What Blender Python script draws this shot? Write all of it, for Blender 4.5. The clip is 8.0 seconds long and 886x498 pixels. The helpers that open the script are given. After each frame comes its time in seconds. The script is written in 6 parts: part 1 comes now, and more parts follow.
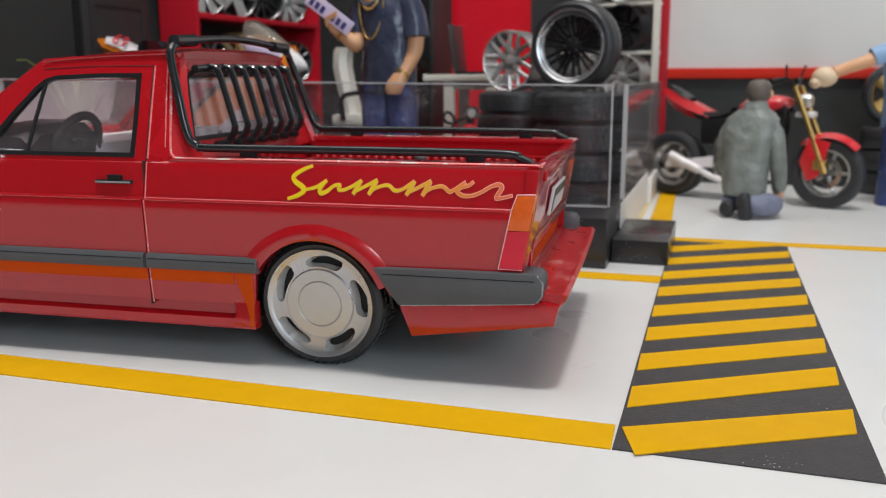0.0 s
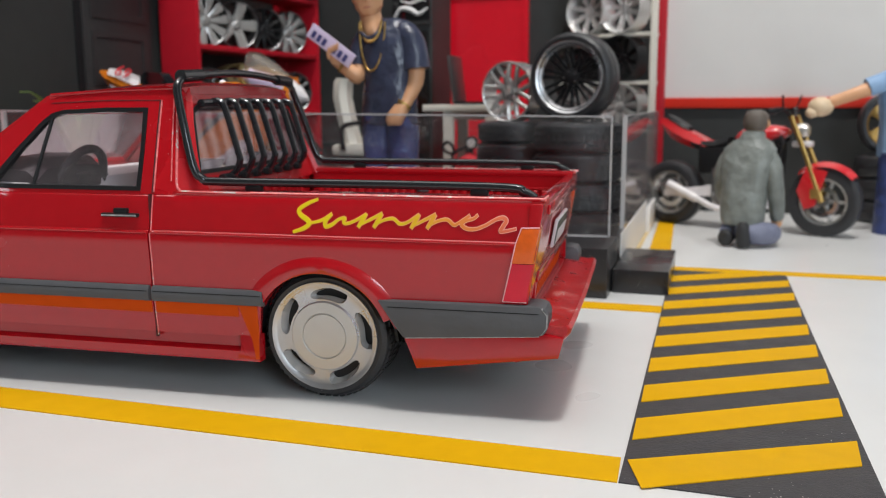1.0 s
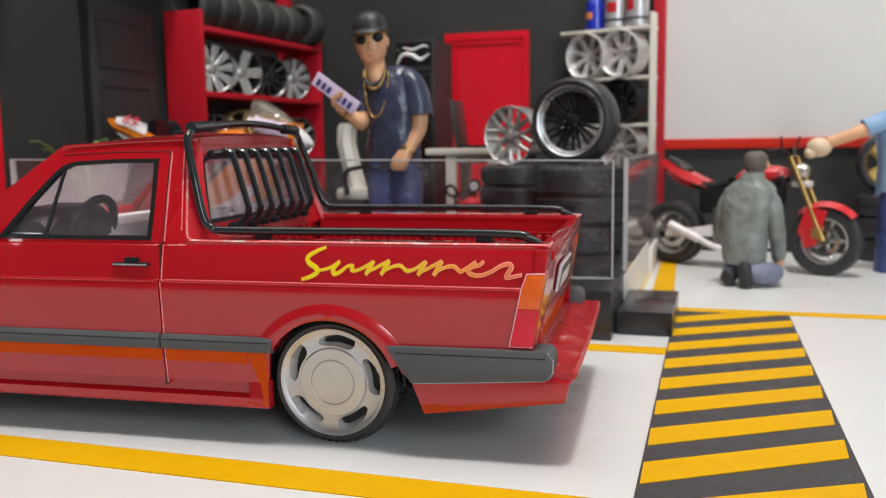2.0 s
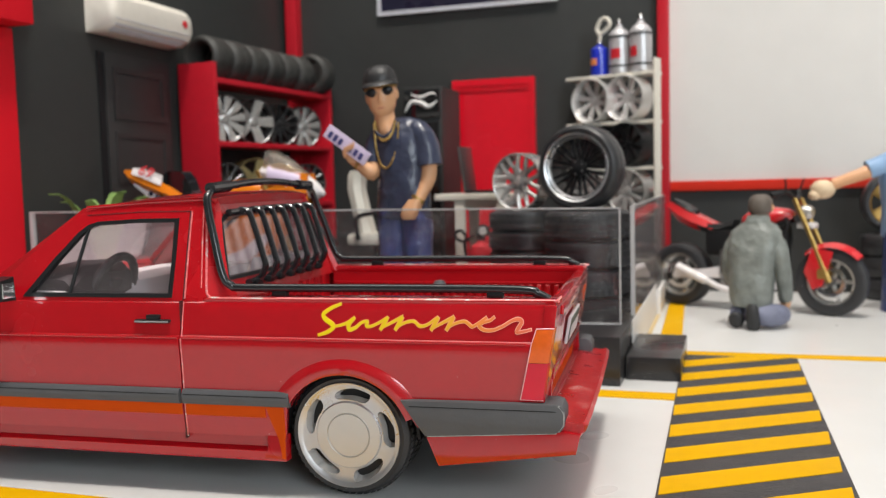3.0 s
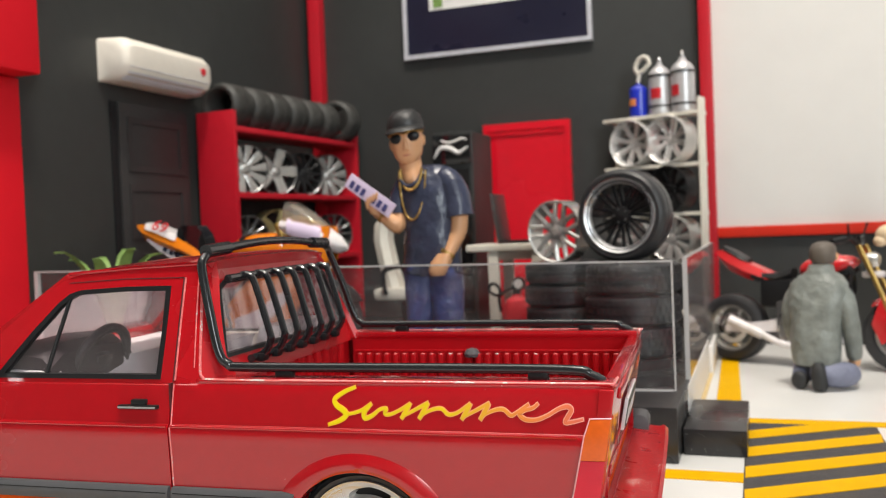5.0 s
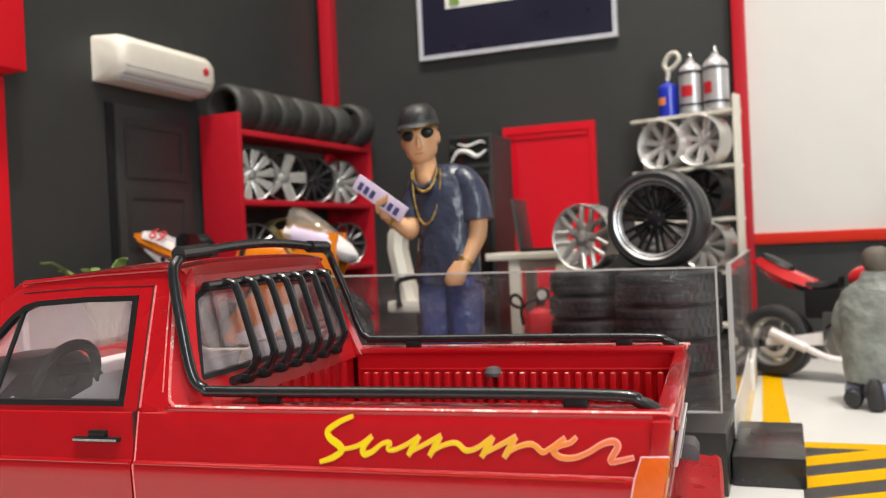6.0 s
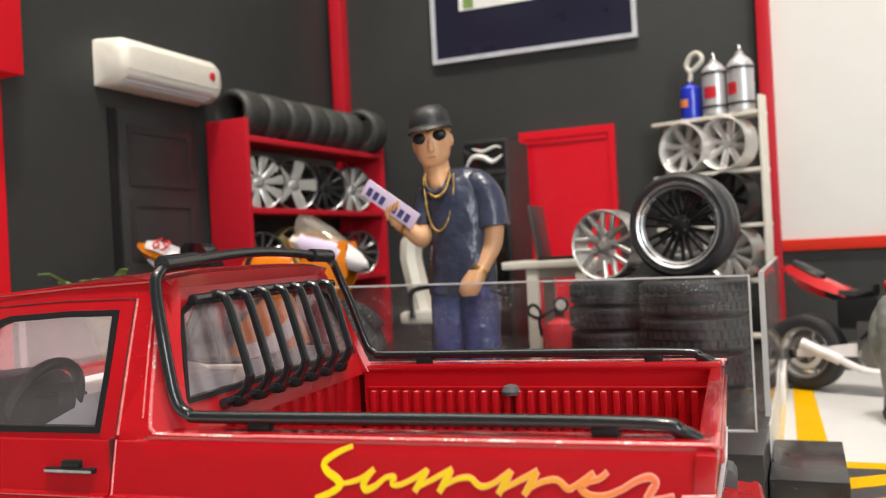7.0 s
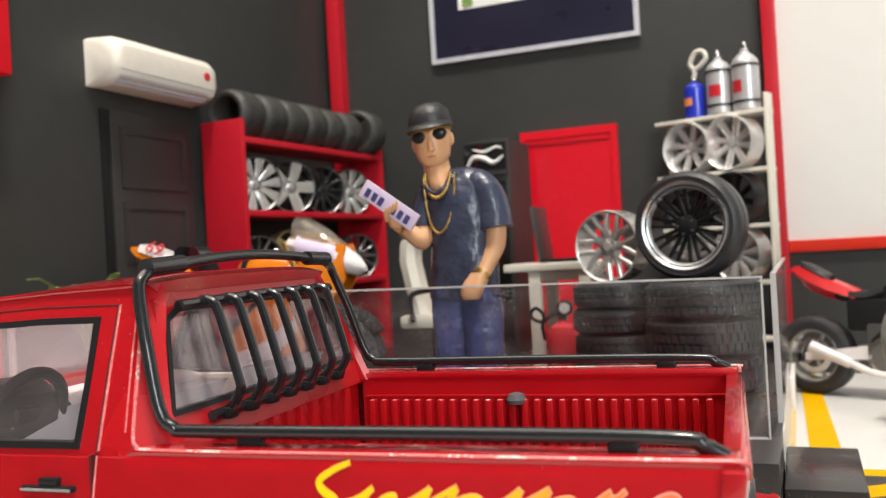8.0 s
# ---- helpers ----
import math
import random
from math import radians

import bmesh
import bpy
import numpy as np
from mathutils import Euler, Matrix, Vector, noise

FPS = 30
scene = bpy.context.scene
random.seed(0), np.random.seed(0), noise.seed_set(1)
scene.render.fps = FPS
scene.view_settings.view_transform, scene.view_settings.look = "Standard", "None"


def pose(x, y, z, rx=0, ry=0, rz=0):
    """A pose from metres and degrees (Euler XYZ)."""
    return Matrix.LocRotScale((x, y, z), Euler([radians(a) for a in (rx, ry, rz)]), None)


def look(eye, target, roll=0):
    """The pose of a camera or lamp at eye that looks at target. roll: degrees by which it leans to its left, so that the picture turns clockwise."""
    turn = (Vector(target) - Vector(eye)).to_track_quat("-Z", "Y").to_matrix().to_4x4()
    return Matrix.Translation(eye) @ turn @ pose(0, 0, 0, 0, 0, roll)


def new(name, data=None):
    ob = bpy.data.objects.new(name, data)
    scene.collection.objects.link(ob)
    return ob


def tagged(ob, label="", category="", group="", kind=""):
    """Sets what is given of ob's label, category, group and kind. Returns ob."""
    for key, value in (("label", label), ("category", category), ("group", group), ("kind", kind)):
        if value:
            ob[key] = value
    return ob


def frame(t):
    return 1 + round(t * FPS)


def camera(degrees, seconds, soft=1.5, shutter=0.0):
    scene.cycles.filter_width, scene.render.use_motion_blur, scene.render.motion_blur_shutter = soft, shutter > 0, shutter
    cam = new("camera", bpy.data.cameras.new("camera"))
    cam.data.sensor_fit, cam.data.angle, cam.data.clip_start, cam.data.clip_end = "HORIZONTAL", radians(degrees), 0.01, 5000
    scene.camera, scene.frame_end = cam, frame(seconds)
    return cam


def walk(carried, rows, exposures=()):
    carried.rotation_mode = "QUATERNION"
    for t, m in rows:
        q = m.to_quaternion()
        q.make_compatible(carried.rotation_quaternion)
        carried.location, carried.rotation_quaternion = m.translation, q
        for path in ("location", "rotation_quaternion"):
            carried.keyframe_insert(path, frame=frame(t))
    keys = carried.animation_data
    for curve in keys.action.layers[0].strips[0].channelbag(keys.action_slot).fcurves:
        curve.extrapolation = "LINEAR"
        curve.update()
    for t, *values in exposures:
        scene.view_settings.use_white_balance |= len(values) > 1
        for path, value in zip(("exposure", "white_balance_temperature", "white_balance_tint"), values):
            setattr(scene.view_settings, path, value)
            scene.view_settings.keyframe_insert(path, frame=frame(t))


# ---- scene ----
cam = camera(53.66, 8.0, soft=1.0)
cam.data.dof.use_dof = True
cam.data.dof.focus_distance = 0.165
cam.data.dof.aperture_fstop = 34.0
PATH = [
    (0, (0.01675, -0.14751, 0.06318), (-0.07208, 0.13308, 0.00507), -0.12),
    (0.5, (0.01617, -0.14826, 0.06345), (-0.07227, 0.13334, 0.00976), -0.16),
    (1, (0.01547, -0.14892, 0.06466), (-0.07270, 0.13359, 0.01548), -0.20),
    (1.5, (0.01538, -0.14994, 0.06523), (-0.07312, 0.13349, 0.02242), -0.43),
    (3, (0.01652, -0.15710, 0.07131), (-0.07573, 0.12742, 0.04808), -1.46),
    (3.5, (0.01776, -0.16062, 0.07373), (-0.07649, 0.12358, 0.05522), -1.76),
    (4, (0.01860, -0.16308, 0.07451), (-0.07792, 0.12065, 0.06117), -2.08),
    (4.5, (0.01410, -0.14800, 0.07480), (-0.08558, 0.13475, 0.06472), -2.21),
    (6, (-0.00150, -0.10140, 0.07110), (-0.11026, 0.17814, 0.06846), -2.64),
    (6.5, (-0.00375, -0.09323, 0.07062), (-0.11604, 0.18494, 0.07045), -2.86),
    (7, (-0.00635, -0.08670, 0.07075), (-0.12018, 0.19084, 0.07149), -2.94),
    (7.5, (-0.00847, -0.08213, 0.07075), (-0.12244, 0.19535, 0.07159), -3.05),
    (8, (-0.01000, -0.07900, 0.07050), (-0.12358, 0.19864, 0.07232), -3.22),
]
walk(cam, [(t, look(eye, target, roll)) for t, eye, target, roll in PATH], [(0.0, -0.05, 6350, 10), (1.5, 0.08, 6450, 10), (3.0, 0.3, 6750, 10), (4.5, 0.38, 6950, 10), (6.0, 0.48, 7050, 10), (8.0, 0.6, 7050, 10)])

# ---- world, lamps, exposure ----
world = bpy.data.worlds.new("room_air")
scene.world = world
world.use_nodes = True
world.node_tree.nodes["Background"].inputs[0].default_value = (1.0, 0.95, 0.9, 1)
world.node_tree.nodes["Background"].inputs[1].default_value = 0.07


def ceiling_lamp(x, y, z, w, d, watts, color, target):
    lamp = bpy.data.lights.new("ceiling_lamp", "AREA")
    lamp.shape, lamp.size, lamp.size_y, lamp.energy, lamp.color = "RECTANGLE", w, d, watts, color
    ob = new("ceiling_lamp", lamp)
    ob.matrix_world = look((x, y, z), target)
    return ob


ceiling_lamp(0.10, -0.12, 1.25, 0.13, 0.13, 9.0, (1.0, 0.965, 0.92), (-0.05, 0.12, 0))
ceiling_lamp(-0.14, 0.08, 1.30, 1.5, 0.8, 9.2, (1.0, 0.975, 0.94), (-0.12, 0.24, 0.05))

# Unseen bluish fill lamp, added behind the camera as if from a window.
fill_lamp = bpy.data.lights.new("added_fill_light", "AREA")
fill_lamp.shape, fill_lamp.size, fill_lamp.size_y, fill_lamp.energy, fill_lamp.color = "RECTANGLE", 0.8, 0.9, 21.0, (0.80, 0.91, 1.0)
new("added_fill_light", fill_lamp).matrix_world = look((0.80, -1.19, 0.5), (-0.1, 0.2, 0.05))

# ---- materials ----
MM = 0.001


def material(name, color, rough=0.5, metal=0.0, coat=0.0, vary=0.12, grain=220.0, bump=0.0, bump_scale=900.0,
             stain=0.25, transmission=0.0, ior=1.45, speck=0.0, speck_scale=520.0):
    """Colour varied at two scales, worn gloss and fine relief, all in object space (metres)."""
    m = bpy.data.materials.new(name)
    m.use_nodes = True
    nt = m.node_tree
    b = nt.nodes["Principled BSDF"]
    b.inputs["Roughness"].default_value = rough
    b.inputs["Metallic"].default_value = metal
    b.inputs["IOR"].default_value = ior
    b.inputs["Transmission Weight"].default_value = transmission
    b.inputs["Coat Weight"].default_value = coat
    b.inputs["Coat Roughness"].default_value = 0.06
    b.inputs["Coat IOR"].default_value = 1.5
    tex = nt.nodes.new("ShaderNodeTexCoord")
    fine = nt.nodes.new("ShaderNodeTexNoise")
    fine.inputs["Scale"].default_value, fine.inputs["Detail"].default_value = grain, 4
    wide = nt.nodes.new("ShaderNodeTexNoise")
    wide.inputs["Scale"].default_value, wide.inputs["Detail"].default_value = grain / 9, 3
    for n in (fine, wide):
        nt.links.new(tex.outputs["Object"], n.inputs["Vector"])
    mix = nt.nodes.new("ShaderNodeMath")
    mix.operation = "MULTIPLY_ADD"
    nt.links.new(wide.outputs["Fac"], mix.inputs[0])
    mix.inputs[1].default_value = 0.6
    nt.links.new(fine.outputs["Fac"], mix.inputs[2])
    ramp = nt.nodes.new("ShaderNodeMapRange")
    ramp.inputs["From Min"].default_value, ramp.inputs["From Max"].default_value = 0.45, 1.15
    ramp.inputs["To Min"].default_value, ramp.inputs["To Max"].default_value = 1 - vary, 1 + vary
    nt.links.new(mix.outputs[0], ramp.inputs["Value"])
    mul = nt.nodes.new("ShaderNodeVectorMath")
    mul.operation = "SCALE"
    mul.inputs[0].default_value = color
    nt.links.new(ramp.outputs[0], mul.inputs["Scale"])
    last = mul.outputs[0]
    if speck:
        dots = nt.nodes.new("ShaderNodeTexVoronoi")
        dots.inputs["Scale"].default_value = speck_scale
        nt.links.new(tex.outputs["Object"], dots.inputs["Vector"])
        size = nt.nodes.new("ShaderNodeMapRange")
        size.inputs["From Min"].default_value, size.inputs["From Max"].default_value = 0.48, 0.68
        size.inputs["To Min"].default_value, size.inputs["To Max"].default_value = 0.0, speck * 2.4
        nt.links.new(wide.outputs["Fac"], size.inputs["Value"])
        cut = nt.nodes.new("ShaderNodeMath")
        cut.operation = "LESS_THAN"
        nt.links.new(dots.outputs["Distance"], cut.inputs[0])
        nt.links.new(size.outputs[0], cut.inputs[1])
        dust = nt.nodes.new("ShaderNodeMix")
        dust.data_type = "RGBA"
        nt.links.new(cut.outputs[0], dust.inputs["Factor"])
        nt.links.new(last, dust.inputs["A"])
        dust.inputs["B"].default_value = (0.6, 0.57, 0.53, 1)
        last = dust.outputs["Result"]
    nt.links.new(last, b.inputs["Base Color"])
    gloss = nt.nodes.new("ShaderNodeMapRange")
    gloss.inputs["From Min"].default_value, gloss.inputs["From Max"].default_value = 0.3, 0.7
    gloss.inputs["To Min"].default_value = max(0.02, rough * (1 - stain))
    gloss.inputs["To Max"].default_value = min(1.0, rough * (1 + stain))
    nt.links.new(wide.outputs["Fac"], gloss.inputs["Value"])
    nt.links.new(gloss.outputs[0], b.inputs["Roughness"])
    if bump:
        rel = nt.nodes.new("ShaderNodeTexNoise")
        rel.inputs["Scale"].default_value, rel.inputs["Detail"].default_value = bump_scale, 3
        nt.links.new(tex.outputs["Object"], rel.inputs["Vector"])
        bn = nt.nodes.new("ShaderNodeBump")
        bn.inputs["Strength"].default_value, bn.inputs["Distance"].default_value = bump, 0.0006 if bump_scale > 400 else 0.004
        nt.links.new(rel.outputs["Fac"], bn.inputs["Height"])
        nt.links.new(bn.outputs[0], b.inputs["Normal"])
    return m


def gradient_material(name, stops, x0, x1, rough=0.35):
    """A print whose colour runs along the thing's own x, from x0 to x1 mm."""
    m = bpy.data.materials.new(name)
    m.use_nodes = True
    nt = m.node_tree
    b = nt.nodes["Principled BSDF"]
    b.inputs["Roughness"].default_value = rough
    tex = nt.nodes.new("ShaderNodeTexCoord")
    sep = nt.nodes.new("ShaderNodeSeparateXYZ")
    nt.links.new(tex.outputs["Object"], sep.inputs[0])
    rng = nt.nodes.new("ShaderNodeMapRange")
    rng.inputs["From Min"].default_value, rng.inputs["From Max"].default_value = x0 * MM, x1 * MM
    nt.links.new(sep.outputs["X"], rng.inputs["Value"])
    ramp = nt.nodes.new("ShaderNodeValToRGB")
    el = ramp.color_ramp.elements
    while len(el) < len(stops):
        el.new(0.5)
    for e, (p, c) in zip(el, stops):
        e.position, e.color = p, (*c, 1)
    nt.links.new(rng.outputs[0], ramp.inputs[0])
    nt.links.new(ramp.outputs[0], b.inputs["Base Color"])
    return m


def clear(name, tint, rough=0.02, haze=0.12, speck=0.0, veil=0.0, through_=0.5, gloss=0.03):
    """Thin clear sheet: see-through, with gloss by Fresnel and a little dusty haze."""
    m = bpy.data.materials.new(name)
    m.use_nodes = True
    nt = m.node_tree
    nt.nodes.clear()
    out = nt.nodes.new("ShaderNodeOutputMaterial")
    see = nt.nodes.new("ShaderNodeBsdfTransparent")
    see.inputs[0].default_value = (*tint, 1)
    gl = nt.nodes.new("ShaderNodeBsdfGlossy")
    gl.inputs["Roughness"].default_value = rough
    dif = nt.nodes.new("ShaderNodeBsdfDiffuse")
    dif.inputs[0].default_value = (0.75, 0.72, 0.7, 1)
    tex = nt.nodes.new("ShaderNodeTexCoord")
    no = nt.nodes.new("ShaderNodeTexNoise")
    no.inputs["Scale"].default_value, no.inputs["Detail"].default_value = 60, 6
    nt.links.new(tex.outputs["Object"], no.inputs["Vector"])
    rng = nt.nodes.new("ShaderNodeMapRange")
    rng.inputs["From Min"].default_value, rng.inputs["From Max"].default_value = 0.35, 0.8
    rng.inputs["To Min"].default_value, rng.inputs["To Max"].default_value = veil, veil + haze
    nt.links.new(no.outputs["Fac"], rng.inputs["Value"])
    last = rng.outputs[0]
    if speck:
        dots = nt.nodes.new("ShaderNodeTexVoronoi")
        dots.inputs["Scale"].default_value = 1300
        nt.links.new(tex.outputs["Object"], dots.inputs["Vector"])
        cut = nt.nodes.new("ShaderNodeMath")
        size = nt.nodes.new("ShaderNodeMapRange")
        size.inputs["From Min"].default_value, size.inputs["From Max"].default_value = 0.40, 0.66
        size.inputs["To Min"].default_value, size.inputs["To Max"].default_value = 0.0, speck * 2.2
        nt.links.new(no.outputs["Fac"], size.inputs["Value"])
        cut.operation = "LESS_THAN"
        nt.links.new(dots.outputs["Distance"], cut.inputs[0])
        nt.links.new(size.outputs[0], cut.inputs[1])
        add = nt.nodes.new("ShaderNodeMath")
        add.operation, add.use_clamp = "MULTIPLY_ADD", True
        add.inputs[1].default_value = 0.7
        nt.links.new(cut.outputs[0], add.inputs[0])
        nt.links.new(last, add.inputs[2])
        last = add.outputs[0]
    film_ = dif
    if veil > 0.02:
        glow = nt.nodes.new("ShaderNodeBsdfTranslucent")
        dif.inputs[0].default_value = glow.inputs[0].default_value = (0.92, 0.83, 0.86, 1)
        film_ = nt.nodes.new("ShaderNodeMixShader")
        film_.inputs[0].default_value = through_
        nt.links.new(dif.outputs[0], film_.inputs[1])
        nt.links.new(glow.outputs[0], film_.inputs[2])
    one = nt.nodes.new("ShaderNodeMixShader")
    nt.links.new(last, one.inputs[0])
    nt.links.new(see.outputs[0], one.inputs[1])
    nt.links.new(film_.outputs[0], one.inputs[2])
    edge = nt.nodes.new("ShaderNodeLayerWeight")
    edge.inputs["Blend"].default_value = 0.5
    power = nt.nodes.new("ShaderNodeMath")
    power.operation = "POWER"
    power.inputs[1].default_value = 4.0
    nt.links.new(edge.outputs["Facing"], power.inputs[0])
    fr = nt.nodes.new("ShaderNodeMath")
    fr.operation = "MULTIPLY_ADD"
    fr.inputs[1].default_value, fr.inputs[2].default_value = 0.7, gloss
    nt.links.new(power.outputs[0], fr.inputs[0])
    two = nt.nodes.new("ShaderNodeMixShader")
    nt.links.new(fr.outputs[0], two.inputs[0])
    nt.links.new(one.outputs[0], two.inputs[1])
    nt.links.new(gl.outputs[0], two.inputs[2])
    nt.links.new(two.outputs[0], out.inputs[0])
    return m


M_FLOOR = material("white_board", (0.65, 0.647, 0.635), 0.32, vary=0.03, grain=60, bump=0.03, coat=0.2)
M_YELLOW = material("yellow_tape", (0.63, 0.34, 0.001), 0.6, vary=0.05, grain=180, bump=0.05, ior=1.2)
M_BLACKTAPE = material("black_tape", (0.044, 0.041, 0.043), 0.5, vary=0.15, grain=500, bump=0.35, bump_scale=1800, speck=0.06, speck_scale=1000)
M_WALL = material("charcoal_wall", (0.029, 0.0305, 0.0295), 0.55, vary=0.1, grain=120, bump=0.05)
M_DARKDOOR = material("dark_door_paint", (0.032, 0.030, 0.030), 0.45, vary=0.12)
M_WHITE = material("white_panel", (0.66, 0.64, 0.615), 0.5, vary=0.03, grain=50)
M_REDTRIM = material("red_trim_paint", (0.47, 0.007, 0.018), 0.42, vary=0.06, grain=90, coat=0.2)
M_STRIP = material("orange_red_strip", (0.60, 0.026, 0.012), 0.45, vary=0.06, grain=90)
M_REDDOOR = material("red_door_gloss", (0.70, 0.008, 0.022), 0.28, vary=0.05, coat=0.5)
M_REDCOLUMN = material("red_column_paint", (0.66, 0.007, 0.018), 0.6, vary=0.05, grain=60, ior=1.3)
M_REDSHELF = material("red_shelf_paint", (0.48, 0.008, 0.02), 0.45, vary=0.07)
M_PAINT = material("car_red_paint", (0.39, 0.004, 0.009), 0.22, vary=0.06, grain=400, coat=0.8, speck=0.022, speck_scale=700)
M_DUSTY = material("dusty_red_paint", (0.40, 0.010, 0.014), 0.34, vary=0.3, grain=1500, coat=0.25, speck=0.17, speck_scale=2600)
# Pale red for worn paint, with edge glints put into the colour.
M_WORNGLINT = material("worn_red_with_glints", (0.68, 0.16, 0.16), 0.28, vary=0.4, grain=1400, coat=0.5, speck=0.32, speck_scale=1500)
M_PAINTIN = material("bed_red_paint", (0.42, 0.005, 0.010), 0.32, vary=0.06, grain=300, coat=0.12)
M_GREY = material("grey_bumper_plastic", (0.085, 0.085, 0.09), 0.55, vary=0.08, bump=0.1, ior=1.35)
M_SCUFF = material("scuffed_grey_plastic", (0.30, 0.29, 0.29), 0.6, vary=0.4, grain=1500, bump=0.2)
M_BLACK = material("black_plastic", (0.013, 0.013, 0.014), 0.36, vary=0.1, bump=0.08, ior=1.3)
M_RUBBER = material("tyre_rubber", (0.026, 0.026, 0.028), 0.45, vary=0.2, bump=0.25, speck=0.03)
M_DUSTYRUBBER = material("dusty_tyre_rubber", (0.040, 0.039, 0.036), 0.6, vary=0.3, grain=260, bump=0.3, speck=0.04, speck_scale=900)
M_BARBLACK = material("gloss_black_bar", (0.014, 0.015, 0.017), 0.24, vary=0.1, bump=0.1, coat=0.4)
M_POLISH = material("polished_alloy", (0.74, 0.72, 0.70), 0.24, metal=0.55, vary=0.06)
M_SEAM = material("dark_seam", (0.07, 0.004, 0.006), 0.7, vary=0.1)
M_SILVER = material("silver_alloy", (0.55, 0.54, 0.52), 0.26, metal=0.7, vary=0.05)
M_HUBCAP = material("silver_hub_paint", (0.56, 0.54, 0.51), 0.34, metal=0.6, vary=0.04)
M_RIMRING = material("brushed_rim_metal", (0.52, 0.52, 0.53), 0.30, metal=0.8, vary=0.05, bump=0.05)
M_CHROME = material("chrome", (0.75, 0.73, 0.70), 0.12, metal=1.0, vary=0.05)
M_GUN = material("gunmetal_alloy", (0.18, 0.18, 0.18), 0.32, metal=0.8)
M_GOLD = material("gold_alloy", (0.42, 0.26, 0.08), 0.35, metal=0.8)
M_PALEGOLD = material("pale_gold_alloy", (0.55, 0.45, 0.22), 0.35, metal=0.7)
M_ORANGE = material("orange_stripe_print", (0.54, 0.062, 0.002), 0.5, vary=0.06, ior=1.2)
M_AMBER = material("amber_lens", (0.64, 0.10, 0.01), 0.22, vary=0.15, coat=0.3, grain=600)
M_LENS = material("red_lens", (0.60, 0.006, 0.028), 0.25, vary=0.10, coat=0.15)
M_LENSGLINT = material("lens_edge_highlight", (0.80, 0.36, 0.38), 0.2, vary=0.05)
M_SEAT = material("grey_seat", (0.74, 0.72, 0.72), 0.8, bump=0.2)
M_DASH = material("dark_dash", (0.020, 0.009, 0.014), 0.45)
M_PLATE = material("pale_plate", (0.62, 0.60, 0.62), 0.4, vary=0.04)
M_LILAC = material("lilac_plate", (0.62, 0.52, 0.68), 0.4, vary=0.04)
M_INK = material("dark_blue_ink", (0.05, 0.05, 0.16), 0.5)
M_GREENINK = material("dark_ink", (0.04, 0.05, 0.045), 0.5)
M_BLACKGLOSS = material("black_acrylic", (0.008, 0.008, 0.009), 0.08, vary=0.1, coat=0.6, speck=0.03)
M_WARMWHITE = material("warm_white_plastic", (0.74, 0.69, 0.61), 0.4, vary=0.04)
M_STEP = material("dusty_black_acrylic", (0.018, 0.017, 0.018), 0.28, vary=0.2, coat=0.15, speck=0.08, speck_scale=1200)
M_GLOVE = material("tan_glove_resin", (0.66, 0.50, 0.33), 0.5, vary=0.1)
M_CREAM = material("cream_plastic", (0.66, 0.62, 0.54), 0.45, vary=0.04)
M_OFFWHITE = material("white_plastic", (0.74, 0.72, 0.70), 0.4, vary=0.03)
M_BLUE = material("blue_bottle_paint", (0.012, 0.03, 0.42), 0.3, coat=0.5)
M_BOTTLE = material("silver_bottle_paint", (0.52, 0.51, 0.52), 0.35, metal=0.4)
M_LABELRED = material("red_label", (0.55, 0.02, 0.03), 0.45)
M_LABELORANGE = material("orange_label", (0.75, 0.25, 0.08), 0.45)
M_NAVY = material("navy_print", (0.013, 0.013, 0.03), 0.35)
M_FRAME = material("pale_frame", (0.50, 0.50, 0.54), 0.4)
M_LEAF = material("leaf_green", (0.20, 0.33, 0.09), 0.5, vary=0.3)
M_BIKEORANGE = material("orange_fairing", (0.70, 0.19, 0.01), 0.25, coat=0.6)
M_BIKERED = material("red_fairing", (0.55, 0.015, 0.02), 0.25, coat=0.6)
M_BIKEWHITE = material("white_fairing", (0.72, 0.68, 0.68), 0.3, coat=0.4)
M_SHIRT = material("navy_shirt", (0.036, 0.042, 0.072), 0.28, vary=0.25, bump=0.38, bump_scale=130, coat=0.12)
M_JEANS = material("blue_jeans", (0.040, 0.058, 0.165), 0.36, vary=0.35, bump=0.6, bump_scale=150)
M_SKIN = material("skin_coloured_resin", (0.64, 0.34, 0.18), 0.42, vary=0.06)
M_LIPS = material("lip_coloured_resin", (0.45, 0.13, 0.09), 0.4)
M_HAIR = material("dark_cap_resin", (0.022, 0.022, 0.023), 0.55, vary=0.2, bump=0.2)
M_GREYCLOTH = material("grey_jacket_resin", (0.19, 0.205, 0.19), 0.5, vary=0.3, bump=0.7, bump_scale=95)
M_SLACKS = material("slate_trousers_resin", (0.17, 0.18, 0.25), 0.6, vary=0.2, bump=0.3, bump_scale=260)
M_BROWN = material("brown_hair_resin", (0.11, 0.09, 0.075), 0.6)
M_LIGHTBLUE = material("light_blue_sleeve", (0.23, 0.36, 0.55), 0.5)
M_TAN = material("tan_tape", (0.60, 0.45, 0.22), 0.5)
M_EDGE = material("polished_sheet_edge", (0.46, 0.45, 0.45), 0.2, vary=0.05)
M_ACRYLIC = clear("clear_acrylic", (0.96, 0.96, 0.97), haze=0.04, speck=0.10, veil=0.0)
M_FOGGY = clear("foggy_acrylic", (0.93, 0.93, 0.94), haze=0.14, speck=0.05, veil=0.10, through_=0.5)
M_GLASS = clear("car_glass", (0.97, 0.94, 0.96), haze=0.03, speck=0.04, veil=0.012)
